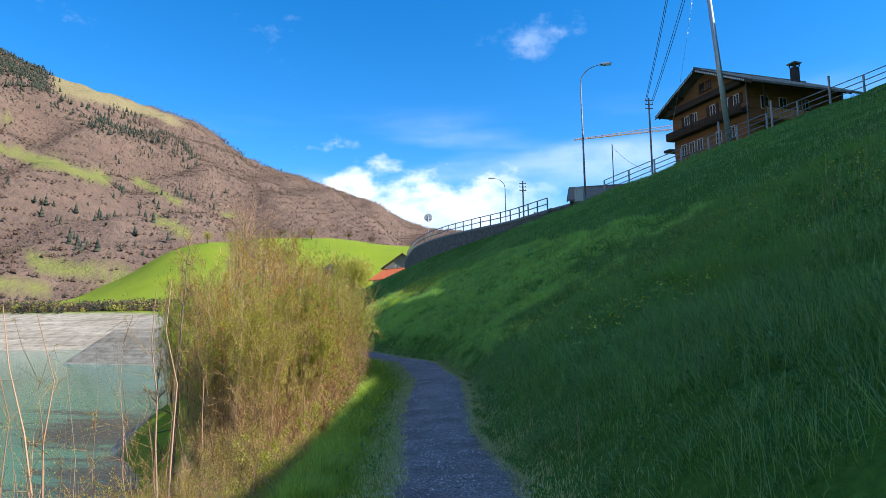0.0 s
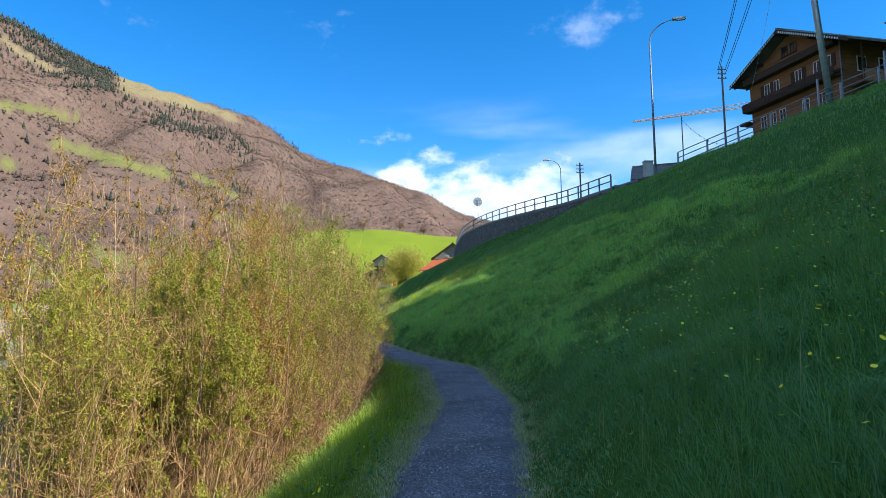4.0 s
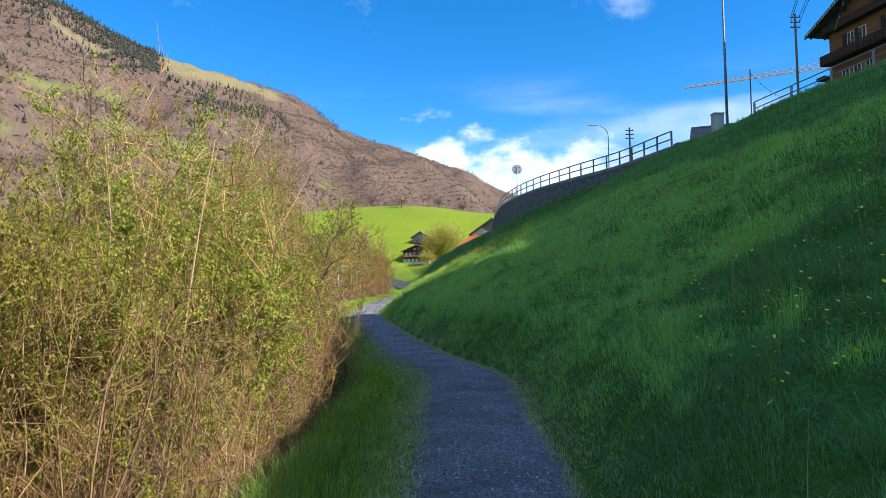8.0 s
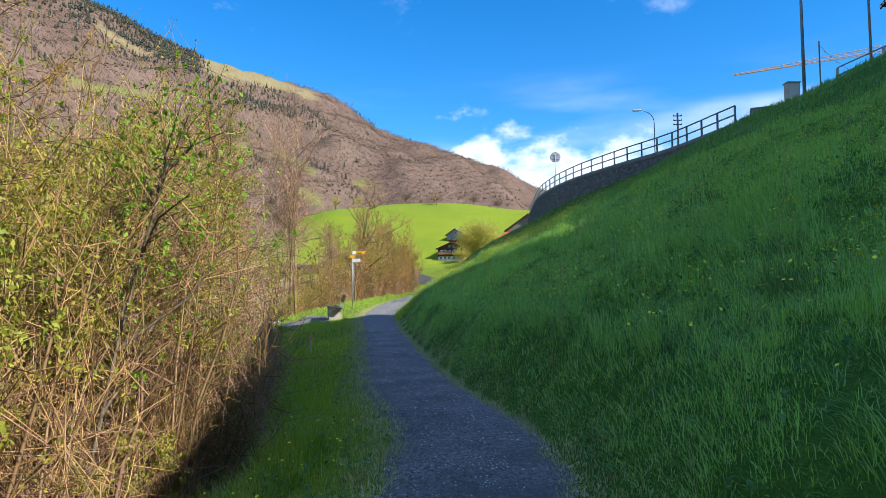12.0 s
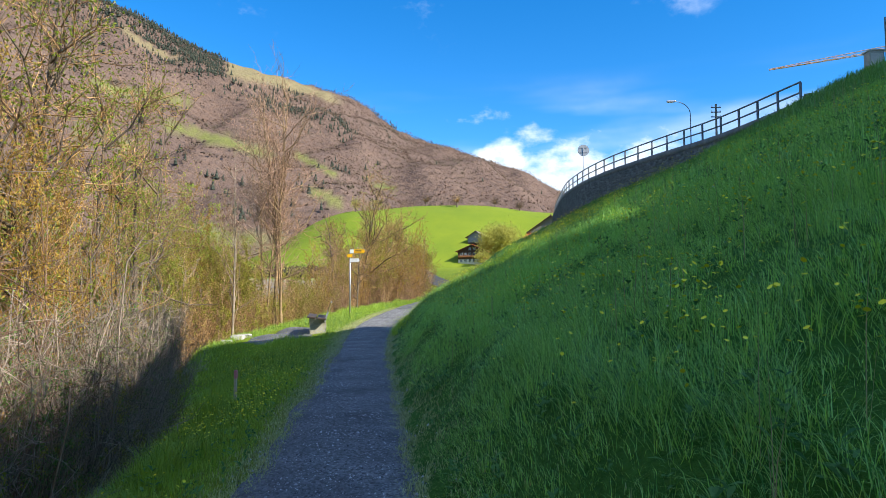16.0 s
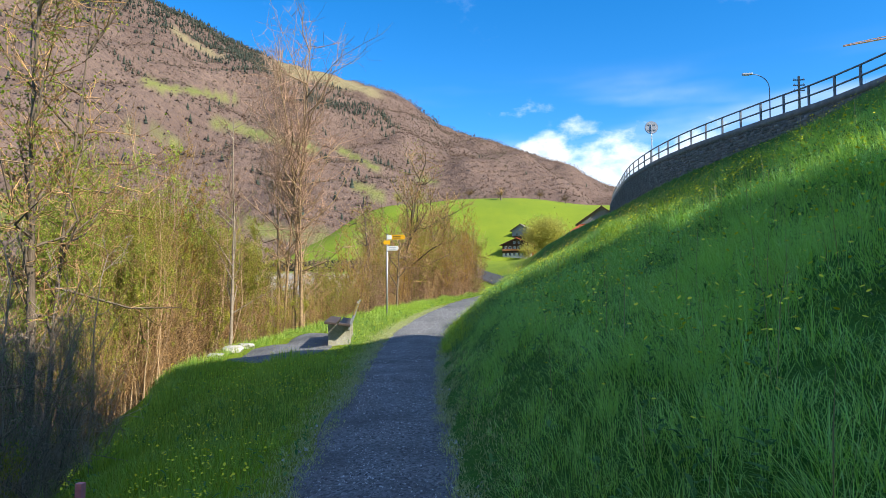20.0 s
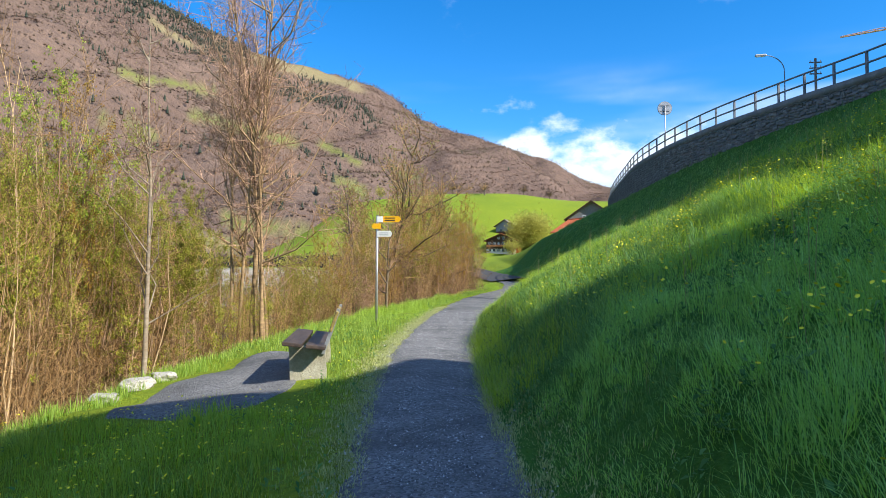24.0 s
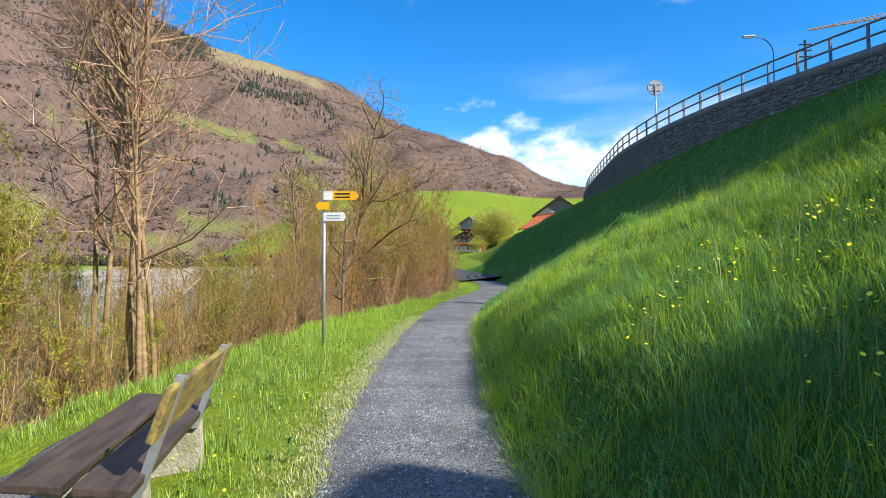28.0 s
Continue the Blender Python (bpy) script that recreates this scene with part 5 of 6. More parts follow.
def put(proto, x, y, s=1.0, tall=3.3):
    """A copy of a bush, drawn out upwards by as much as the ground falls below the path."""
    base = z_at(x, y)
    sz = s + max(float(path_z(y)) - base, 0) / tall
    c = copy_thing(proto, Matrix.Identity(4))
    c.matrix_basis = Matrix.Translation((x, y, base - 0.05)) @ Matrix.Rotation(RNG.uniform(0, 6.28), 4, "Z") @ Matrix.Diagonal((s, s, sz, 1))
    return c


def hedge_x(y):
    return path_x(y) - path_w(y) - verge(y)


used = [B_OLIVE, B_RODS, B_YELLOW, B_DARK, B_RUST, B_TAN, B_GREEN, B_GREY, B_LOW, B_IVY, B_TALL, B_VINE, B_BRAMBLE]
# the hedge on the lake side: (proto, y, distance of its middle beyond the verge, scale)
NEAR_HEDGE = (
    (B_BRAMBLE, 2.4, 0.9, 1.0), (B_LOW, 3.0, 1.6, 0.5), (B_LOW, 4.2, 1.4, 0.5), (B_LOW, 5.4, 1.3, 0.55), (B_LOW, 6.6, 1.15, 0.7), (B_BRAMBLE, 4.6, 0.6, 0.9), (B_BRAMBLE, 6.0, 0.6, 0.9), (B_GREY, 6.2, 1.6, 0.36), (B_DARK, 3.4, 1.7, 0.28), (B_DARK, 4.8, 1.6, 0.28), (B_IVY, 5.4, 1.1, 0.32), (B_IVY, 6.6, 1.1, 0.4), (B_RODS, 4.4, 2.4, 0.75), (B_RODS, 5.6, 2.7, 0.9), (B_RODS, 6.9, 2.2, 0.95),
    (B_TAN, 7.9, 1.35, 0.72), (B_GREEN, 8.7, 1.3, 0.8), (B_RUST, 8.9, 2.0, 0.75), (B_GREEN, 9.0, 1.05, 0.82), (B_GREEN, 9.6, 1.5, 0.85), (B_YELLOW, 9.6, 1.7, 0.6), (B_YELLOW, 11.2, 1.5, 0.66), (B_RUST, 10.0, 1.1, 0.84), (B_TAN, 10.8, 1.0, 0.8), (B_YELLOW, 10.9, 1.4, 0.62), (B_YELLOW, 10.4, 2.3, 0.72), (B_GREEN, 11.5, 1.15, 0.86), (B_RUST, 12.0, 2.1, 0.88), (B_TAN, 12.3, 0.95, 0.86), (B_OLIVE, 12.9, 1.8, 0.8), (B_VINE, 13.2, 1.0, 0.8), (B_YELLOW, 12.8, 2.4, 0.75), (B_TALL, 11.6, 3.0, 0.68),
    (B_OLIVE, 14.0, 1.0, 1.0), (B_TAN, 14.6, 1.3, 0.9), (B_YELLOW, 14.4, 2.4, 0.82), (B_OLIVE, 15.1, 1.25, 1.0), (B_VINE, 15.4, 1.2, 0.95), (B_GREEN, 15.8, 2.1, 1.05), (B_TAN, 16.3, 1.05, 0.98), (B_VINE, 17.0, 1.25, 1.0), (B_RUST, 17.4, 2.2, 1.1), (B_TAN, 18.0, 1.15, 1.05), (B_VINE, 18.8, 1.2, 1.05), (B_GREY, 19.4, 1.1, 1.0), (B_IVY, 18.7, 0.8, 0.7), (B_IVY, 20.2, 0.85, 0.85), (B_TAN, 20.4, 1.9, 1.1), (B_VINE, 20.9, 1.25, 1.0), (B_RUST, 21.6, 2.2, 1.15),
    (B_YELLOW, 19.7, 2.4, 0.95), (B_YELLOW, 22.6, 2.6, 1.0), (B_YELLOW, 25.3, 2.6, 1.0), (B_DARK, 21.8, 1.05, 0.85), (B_IVY, 22.4, 0.95, 0.72), (B_RUST, 22.8, 1.7, 1.05), (B_DARK, 23.2, 1.05, 0.82), (B_DARK, 24.3, 1.05, 0.8), (B_RUST, 24.6, 2.2, 1.15), (B_DARK, 25.4, 1.15, 0.8), (B_RUST, 25.8, 2.0, 0.95), (B_DARK, 26.6, 1.25, 0.78), (B_DARK, 27.6, 1.1, 0.75), (B_DARK, 28.6, 0.95, 0.72), (B_DARK, 29.7, 0.75, 0.7), (B_GREY, 29.0, 2.0, 0.8), (B_BRAMBLE, 30.8, 0.8, 1.0))
for k, y in enumerate(np.arange(7.2, 28, 0.95)):
    put(B_BRAMBLE, hedge_x(y) - 0.55 - 0.1 * (k % 3), y, 0.72 + 0.12 * (k % 4), 1.6)
TALL = {B_LOW: 1.7, B_BRAMBLE: 1.2, B_IVY: 2.5, B_YELLOW: 4.2, B_TALL: 5.0}
# low scrub down the bank at the start of the walk
for p, y, off, s in ((B_LOW, 5.2, 1.9, 0.7), (B_LOW, 6.2, 2.2, 0.8), (B_LOW, 6.7, 3.0, 0.9), (B_LOW, 7.5, 3.3, 1.0), (B_LOW, 8.6, 4.1, 1.1), (B_LOW, 9.8, 4.6, 1.1), (B_IVY, 7.0, 2.4, 0.55), (B_IVY, 5.8, 1.8, 0.4), (B_LOW, 8.2, 2.6, 1.0), (B_LOW, 10.6, 5.4, 1.2)):
    put(p, hedge_x(y) - off, y, s, 30.0)
for p, y, off, s in NEAR_HEDGE:
    put(p, hedge_x(y) - off, y, s * RNG.uniform(0.95, 1.05), TALL.get(p, 3.3) * (1 if y > 7 else 3))
# the thicket beyond the gap, behind the bench and the signpost
for p, y, off, s in (
        (B_LOW, 33.0, 1.6, 0.9), (B_OLIVE, 34.6, 2.6, 1.1), (B_GREEN, 35.0, 2.2, 1.0), (B_TAN, 35.4, 1.5, 0.9), (B_YELLOW, 34.2, 3.4, 1.0), (B_TAN, 36.4, 2.0, 1.15), (B_OLIVE, 36.2, 3.0, 1.15), (B_GREEN, 37.4, 1.7, 1.0), (B_RUST, 37.6, 2.5, 1.15), (B_YELLOW, 38.2, 2.9, 1.2), (B_TAN, 38.8, 1.5, 0.95), (B_GREEN, 39.8, 1.6, 1.05), (B_YELLOW, 40.2, 2.8, 1.1), (B_TAN, 40.9, 1.5, 0.85), (B_BRAMBLE, 38.0, 0.8, 1.3), (B_BRAMBLE, 39.4, 0.7, 1.3), (B_BRAMBLE, 40.8, 0.7, 1.3),
        (B_TALL, 36.8, 3.8, 0.9), (B_LOW, 42.0, 1.0, 0.9), (B_TAN, 42.6, 1.7, 0.7), (B_BRAMBLE, 43.2, 0.7, 1.4), (B_LOW, 44.2, 1.1, 1.0), (B_RUST, 45.2, 2.0, 0.7), (B_LOW, 46.0, 1.0, 1.0), (B_BRAMBLE, 45.2, 0.6, 1.4), (B_TAN, 47.0, 1.6, 0.75), (B_LOW, 48.0, 1.0, 1.1), (B_GREEN, 48.8, 2.2, 0.9), (B_RUST, 49.6, 1.3, 0.9), (B_VINE, 51.2, 1.3, 0.95), (B_TAN, 52.2, 1.2, 1.05), (B_TALL, 53.4, 2.0, 0.95), (B_RUST, 53.8, 1.1, 1.15), (B_VINE, 55.0, 1.3, 1.25), (B_TAN, 56.0, 1.1, 1.3), (B_TALL, 57.0, 1.7, 1.05), (B_RUST, 57.8, 1.2, 1.35), (B_VINE, 59.0, 1.3, 1.4), (B_TAN, 60.0, 1.2, 1.4),
        (B_TALL, 61.0, 1.8, 1.1), (B_RUST, 61.8, 1.0, 1.45), (B_VINE, 62.8, 1.2, 1.45), (B_TAN, 64.0, 1.0, 1.5), (B_TALL, 65.0, 1.6, 1.1), (B_RUST, 66.0, 1.6, 1.3), (B_GREEN, 66.8, 2.2, 1.2)):
    put(p, hedge_x(y) - off, y, s * (1.2 if y < 42 else 1.05) * RNG.uniform(0.95, 1.05), TALL.get(p, 3.3))
for p in used:
    for o in list(p.children_recursive) + [p]:
        bpy.data.objects.remove(o)


def tree(name, x, y, seed, height, trunks, twig_mat, bark, label, leaves=300, spread=0.30, r0=0.11, leaf_mat=M_LEAF, first=0.25, limbs=11, tilt=0.05, leaf_size=0.03):
    rng = np.random.RandomState(seed)
    ob = thing(name, Matrix.Translation((x, y, z_at(x, y) - 0.1)), label, "tree", "bare young trees on the shore")
    allw = []
    for t in range(trunks):
        hh = height * (1 if t == 0 else rng.uniform(0.6, 0.95))
        k = np.linspace(0, 1, 10)[:, None]
        d = rng.normal(size=3) * np.array([tilt, tilt, 0]) * (1 if t == 0 else 2.2)
        off = rng.normal(size=3) * np.array([0.38, 0.3, 0]) * (t > 0)
        P = off + np.array([0, 0, 1.0]) * hh * k + d * hh * k ** 1.5 + np.cumsum(rng.normal(size=(10, 3)) * 0.012 * hh / 8, 0) * 1.5
        R = r0 * (1 if t == 0 else 0.62) * (1 - 0.88 * k[:, 0])
        V, F = tubes(P[None], R[None], 9)
        np_mesh("trunk", V, F, bark, ob, smooth=True)
        L1 = shoots(P[None], limbs, first, spread * hh * 0.62, rng, 0.4, 0.8)
        far = (L1[:, 0, 2] / hh)
        L1[:, 1:] = L1[:, :1] + (L1[:, 1:] - L1[:, :1]) * (1.25 - 0.75 * far)[:, None, None]
        L2 = shoots(L1, 7, 0.15, spread * hh * 0.24, rng, 0.25, 0.95)
        L3 = shoots(L2, 5, 0.2, spread * hh * 0.12, rng, 0.15, 1.1)
        allw.append((P, L1, L2, L3))
        for one in L1:
            np_mesh("limb", *tubes(one[None], r0 * 0.32 * np.array([[1, 0.6, 0.25]]), 5), bark, ob)
    tw = join([tubes(L2, np.tile(r0 * 0.11 * np.array([1, 0.7, 0.35]), (len(L2), 1)), 4) for _, _, L2, _ in allw] + [tubes(L3, np.tile(r0 * 0.06 * np.array([1, 0.8, 0.5]), (len(L3), 1)), 3) for *_, L3 in allw])
    tagged(np_mesh("twigwork", *tw, twig_mat, ob), kind="stuff")
    if leaves:
        tips = np.concatenate([L3[:, 1:].reshape(-1, 3) for *_, L3 in allw])
        tagged(np_mesh("foliage", *leaf_quads(tips[rng.randint(0, len(tips), leaves)], leaf_size, rng), leaf_mat, ob), kind="stuff")
    return ob


tree("tree", -5.1, 42.6, 11, 9.8, 6, M_TWIG_GREY, M_BIRCH, "tall bare multi-stemmed tree with pale bark", 600, 0.52, 0.08, limbs=16, leaf_size=0.018, tilt=0.03, first=0.35)
tree("tree", -4.7, 37.4, 12, 5.8, 1, M_TWIG_GREY, M_WHITEBARK, "slim young birch with pale bark and bare twigs", 300, 0.30, 0.045, limbs=24, tilt=0.04, leaf_size=0.012, first=0.15)
tree("tree", -4.8, 51.3, 13, 5.4, 2, M_TWIG_GREY, M_BARK, "leaning bare tree with lichen covered bark", 700, 0.5, 0.10, first=0.3, limbs=9, tilt=0.16)
tree("tree", -4.4, 55.5, 14, 7.8, 4, M_TWIG, M_BARK, "bare tree with budding twigs in the thicket", 22000, 0.60, 0.14, limbs=22, tilt=0.09, leaf_size=0.03, leaf_mat=M_LEAF_YELLOW)
tree("tree", -3.4, 60.5, 15, 7.2, 4, M_TWIG, M_BARK, "budding tree at the end of the thicket", 16000, 0.55, 0.14, limbs=22, tilt=0.07, leaf_size=0.03)
tree("tree", -2.6, 21.5, 16, 6.6, 3, M_TWIG, M_BARK, "tall hedge tree with budding yellow twigs", 26000, 0.36, 0.07, limbs=16, tilt=0.06, leaf_size=0.019, leaf_mat=M_LEAF_YELLOW)
tree("tree", -1.2, 16.5, 17, 5.2, 2, M_TWIG_GREY, M_BARK, "thin bare tree standing in the hedge", 4000, 0.34, 0.05, limbs=12, tilt=0.06, leaf_size=0.014)
tree("tree", 0.35, 16.9, 26, 3.5, 2, M_TWIG, M_BARK, "young tree with fresh bright green leaves in the hedge", 3200, 0.55, 0.035, limbs=10, tilt=0.1, leaf_size=0.022, leaf_mat=M_LEAF_FRESH, first=0.5)
tree("tree", -2.3, 11.2, 18, 5.4, 2, M_TWIG, M_BARK, "thin tree with long budding rods in the hedge", 900, 0.26, 0.045, limbs=12, tilt=0.03, leaf_size=0.013)
tree("tree", -3.7, 30.2, 21, 7.0, 3, M_TWIG, M_BARK, "tree with hanging yellow green budding twigs", 26000, 0.42, 0.07, limbs=16, tilt=0.05, leaf_size=0.019, leaf_mat=M_LEAF_YELLOW)
tree("tree", -2.5, 27.0, 19, 5.6, 3, M_TWIG, M_BARK, "hedge tree with budding yellow twigs", 26000, 0.42, 0.07, limbs=16, tilt=0.08, leaf_size=0.019, leaf_mat=M_LEAF_YELLOW)
tree("tree", -1.7, 24.3, 20, 6.2, 3, M_TWIG, M_BARK, "hedge tree with long hanging budding twigs", 26000, 0.40, 0.06, limbs=16, tilt=0.07, leaf_size=0.019, leaf_mat=M_LEAF_YELLOW)


# ---- far woods: joined crowns, one object of each kind ----
def scatter_cones(pts, h, w, mat, name, label, sides=5, category="forest"):
    n = len(pts)
    ang = np.linspace(0, 2 * np.pi, sides, endpoint=False)
    rng = np.random.RandomState(3)
    jit = rng.uniform(0.75, 1.25, (n, sides))
    tiers = []
    for z0, z1, k in ((0.0, 0.55, 1.0), (0.28, 0.8, 0.75), (0.55, 1.0, 0.48)):
        ring = np.stack([np.cos(ang)[None] * jit * w[:, None] * k, np.sin(ang)[None] * jit * w[:, None] * k, np.broadcast_to((h * z0)[:, None], (n, sides))], -1)
        apex = np.stack([0 * h, 0 * h, h * z1], -1)[:, None]
        V = np.concatenate([ring, apex], 1) + pts[:, None]
        i = np.arange(n * (sides + 1)).reshape(n, sides + 1)
        F = np.stack([i[:, :sides], np.roll(i[:, :sides], -1, 1), np.broadcast_to(i[:, sides:], (n, sides))], -1).reshape(-1, 3)
        tiers.append((V.reshape(-1, 3), F))
    return tagged(np_mesh(name, *join(tiers), mat), label, category, kind="stuff")


def scatter_spires(pts, h, w, mat, name, label, category="forest", sides=4):
    """Slender uneven bare crowns, each a lopsided spindle."""
    n, rng = len(pts), np.random.RandomState(9)
    ang = np.linspace(0, 2 * np.pi, sides, endpoint=False)[None] + rng.uniform(0, 6, (n, 1))
    d = np.stack([np.cos(ang), np.sin(ang), 0 * ang], -1)
    up = np.array([0, 0, 1.0])
    ring = d * (w[:, None] * rng.uniform(0.5, 1.3, (n, sides)))[..., None] + up * (h[:, None] * rng.uniform(0.1, 0.6, (n, sides)))[..., None]
    tip = (up * h[:, None] + rng.normal(size=(n, 3)) * w[:, None] * 0.3)[:, None]
    V = np.concatenate([ring, tip], 1) + pts[:, None]
    i = np.arange(n * (sides + 1)).reshape(n, -1)
    F = np.stack([i[:, :sides], np.roll(i[:, :sides], -1, 1), np.broadcast_to(i[:, -1:], (n, sides))], -1).reshape(-1, 3)
    return tagged(np_mesh(name, V.reshape(-1, 3), F, mat, smooth=True), label, category, kind="stuff")


def scatter_scrub(pts, h, per, leaf, mat, name, label, category="scrub"):
    """Ragged bushes of many small leaf clumps."""
    rng = np.random.RandomState(17)
    P = np.repeat(pts, per, 0)
    H = np.repeat(h, per)[:, None]
    d = rng.normal(size=P.shape)
    d /= np.linalg.norm(d, axis=1, keepdims=True)
    P = P + np.array([0, 0, 0.5]) * H + d * np.array([0.5, 0.5, 0.48]) * H * rng.uniform(0.3, 1.1, (len(P), 1))
    return tagged(np_mesh(name, *leaf_quads(P, leaf, rng), mat), label, category, kind="stuff")


def pick_mountain(weight, n, seed):
    rng = np.random.RandomState(seed)
    ok = (mt_a > -45) & (mt_a < 14) & (mt_f < 0.90)
    w = np.where(ok, weight, 0)
    # even density in the plan
    w = w * (0.2 + mt_f)
    i = rng.choice(len(w), n, p=w / w.sum())
    return mt_v[i] + rng.normal(size=(n, 3)) * np.array([6, 6, 0]) * (0.3 + mt_f[i])[:, None] - np.array([0, 0, 0.6])


closed = 1 - np.clip(mt_open * 1.6, 0, 1)
bands = step(wave(mt_a, mt_e * 2.0, 9.0, 51) + 0.6 * wave(mt_a, mt_e, 2.6, 52), 0.25, 0.7)
high = step(-mt_under, -2.6, -0.4) * step(-mt_a, 6, 12)
ridge = step(-mt_under, -3.4, -0.3) * step(-mt_a, 22.5, 24)
below = np.clip(1.3 - np.abs(mt_under - 1.9 - 0.10 * (mt_a + 22)) / 0.9, 0, 1) * step(-mt_a, 11, 14) * step(mt_a, -24, -22)
clump = np.clip(1.6 - np.hypot((mt_a + 19.5) / 4.2, (mt_e - 8.2) / 2.0), 0, 1)
con_w = closed * (0.002 + 0.40 * high * bands + 1.6 * ridge + 1.0 * below + 0.8 * clump * (0.1 + bands) + 0.16 * bands * step(-mt_a, 8, 14) * step(mt_e, 7, 10))
pts = pick_mountain(con_w, 11500, 61)
hh = np.random.RandomState(62).uniform(4, 9, len(pts))
scatter_cones(pts, hh, hh * 0.24, M_CONIFER, "conifer_forest", "dark green conifers scattered over the mountainside")
pts = pick_mountain(closed * (1 - 0.6 * clump), 75000, 63)
hh = np.random.RandomState(64).uniform(1.6, 3.6, len(pts))
scatter_spires(pts, hh, hh * 0.4, M_BARE, "bare_forest", "bare brown deciduous woods covering the mountainside")
# scrub and trees on the far shore and at the foot of the mountain
rng = np.random.RandomState(70)
sx = rng.uniform(-230, -20, 3000)
sy = shore_y(sx) + rng.uniform(46, 70, 3000) + np.abs(rng.normal(size=3000)) * 10
pts = np.stack([sx, sy, ground_z(sx, sy) - 0.3], -1)
hh = rng.uniform(1.0, 4.6, 3000)
scatter_scrub(pts[:700], hh[:700], 36, 0.42, M_BUD, "shore_scrub", "budding yellow green scrub along the far shore")
scatter_scrub(pts[700:2200], hh[700:2200], 36, 0.42, M_BARE, "shore_scrub", "bare brown scrub along the far shore")
scatter_scrub(pts[2200:], hh[2200:], 40, 0.42, M_CONIFER, "shore_evergreens", "dark evergreen scrub along the far shore")


def round_tree(x, y, z, h, w, n, mat, label, seed, leaf=0.30):
    rng = np.random.RandomState(seed)
    ob = thing("tree", Matrix.Translation((x, y, z)), label, "tree")
    V, F = tubes(np.array([[(0, 0, -0.5), (0.1, 0, h * 0.3), (0, 0.1, h * 0.75)]]), np.array([[w * 0.07, w * 0.05, w * 0.02]]), 6)
    np_mesh("trunk", V, F, M_BARK, ob)
    d = rng.normal(size=(60, 3))
    d /= np.linalg.norm(d, axis=1, keepdims=True)
    c = np.array([0, 0, h * 0.6]) + d * np.array([w * 0.5, w * 0.5, h * 0.36]) * rng.uniform(0.45, 1.05, (60, 1))
    LB = np.stack([np.tile([0, 0, h * 0.35], (60, 1)), (c + np.array([0, 0, h * 0.3])) / 2, c], 1)
    np_mesh("limbwork", *tubes(LB, np.tile(w * 0.012 * np.array([1, 0.7, 0.3]), (60, 1)), 3), M_TWIG, ob)
    pts_ = c[rng.randint(0, 60, n)] + rng.normal(size=(n, 3)) * w * 0.11
    np_mesh("crown", *leaf_quads(pts_, leaf, rng), mat, ob)
    return ob


round_tree(9.5, 295, z_at(9.5, 295), 13.5, 18, 15000, M_BUD, "round budding yellow green tree beside the farmhouse", 81, 0.40)
round_tree(1.5, 284, z_at(1.5, 284), 8, 7, 1400, M_BUD, "small budding tree beside the farmhouse", 82, 0.3)
for k, (az, el, s) in enumerate(((-5.2, 0, 1), (-2.4, 0, 1.2), (1.0, 0, 0.9), (3.2, 0, 0.8), (-9.5, 0, 1.0), (-11.5, 0, 1.1))):
    r_ = 352 if k % 2 else 362
    x_, y_ = EYE_X + r_ * math.sin(radians(az)), EYE_Y + r_ * math.cos(radians(az))
    round_tree(x_, y_, z_at(x_, y_), 6.6 * s, 6.4 * s, 420, M_BUD if k > 3 else M_BARE, "small orchard tree on the green hill", 90 + k, 0.30)


# unseen tree, added so that its crown's outline shapes shade on path and bank
old = thing("tree", Matrix.Translation((37.5, 11.1, 29.43)), "unseen added tree whose crown shades the path and the bank", "tree")
np_mesh("trunk", *tubes(np.array([[(0, -2.4, -0.5), (0, -2.0, 1.6), (0, -1.0, 3.4)]]), np.array([[0.4, 0.3, 0.2]]), 7), M_BARK, old)
rng = np.random.RandomState(140)
cy = rng.uniform(1.8, 12.9, 26000)
lo = np.interp(cy, [1.8, 6, 6.7, 7.3, 8.3, 10, 11.5, 12, 12.5, 12.9], [38.5, 38.6, 39.1, 39.4, 39.7, 40.05, 40.2, 40.45, 40.85, 41.2])
hi = np.interp(cy, [1.8, 7, 8.5, 9.3, 9.8, 11, 12.5, 12.9], [45.4, 45.0, 44.6, 44.0, 43.2, 42.6, 42.2, 42.0])
cz = lo + 0.08 + (hi - lo - 0.08).clip(0.05) * rng.uniform(0, 1, 26000)
cx = rng.uniform(-1.2, 1.2, 26000)
np_mesh("crown", *leaf_quads(np.stack([cx, cy - 6.0 - 0.51 * cx, cz - 38.2 + 0.877 * cx], -1), 0.16, rng), M_LEAF_DARK, old)


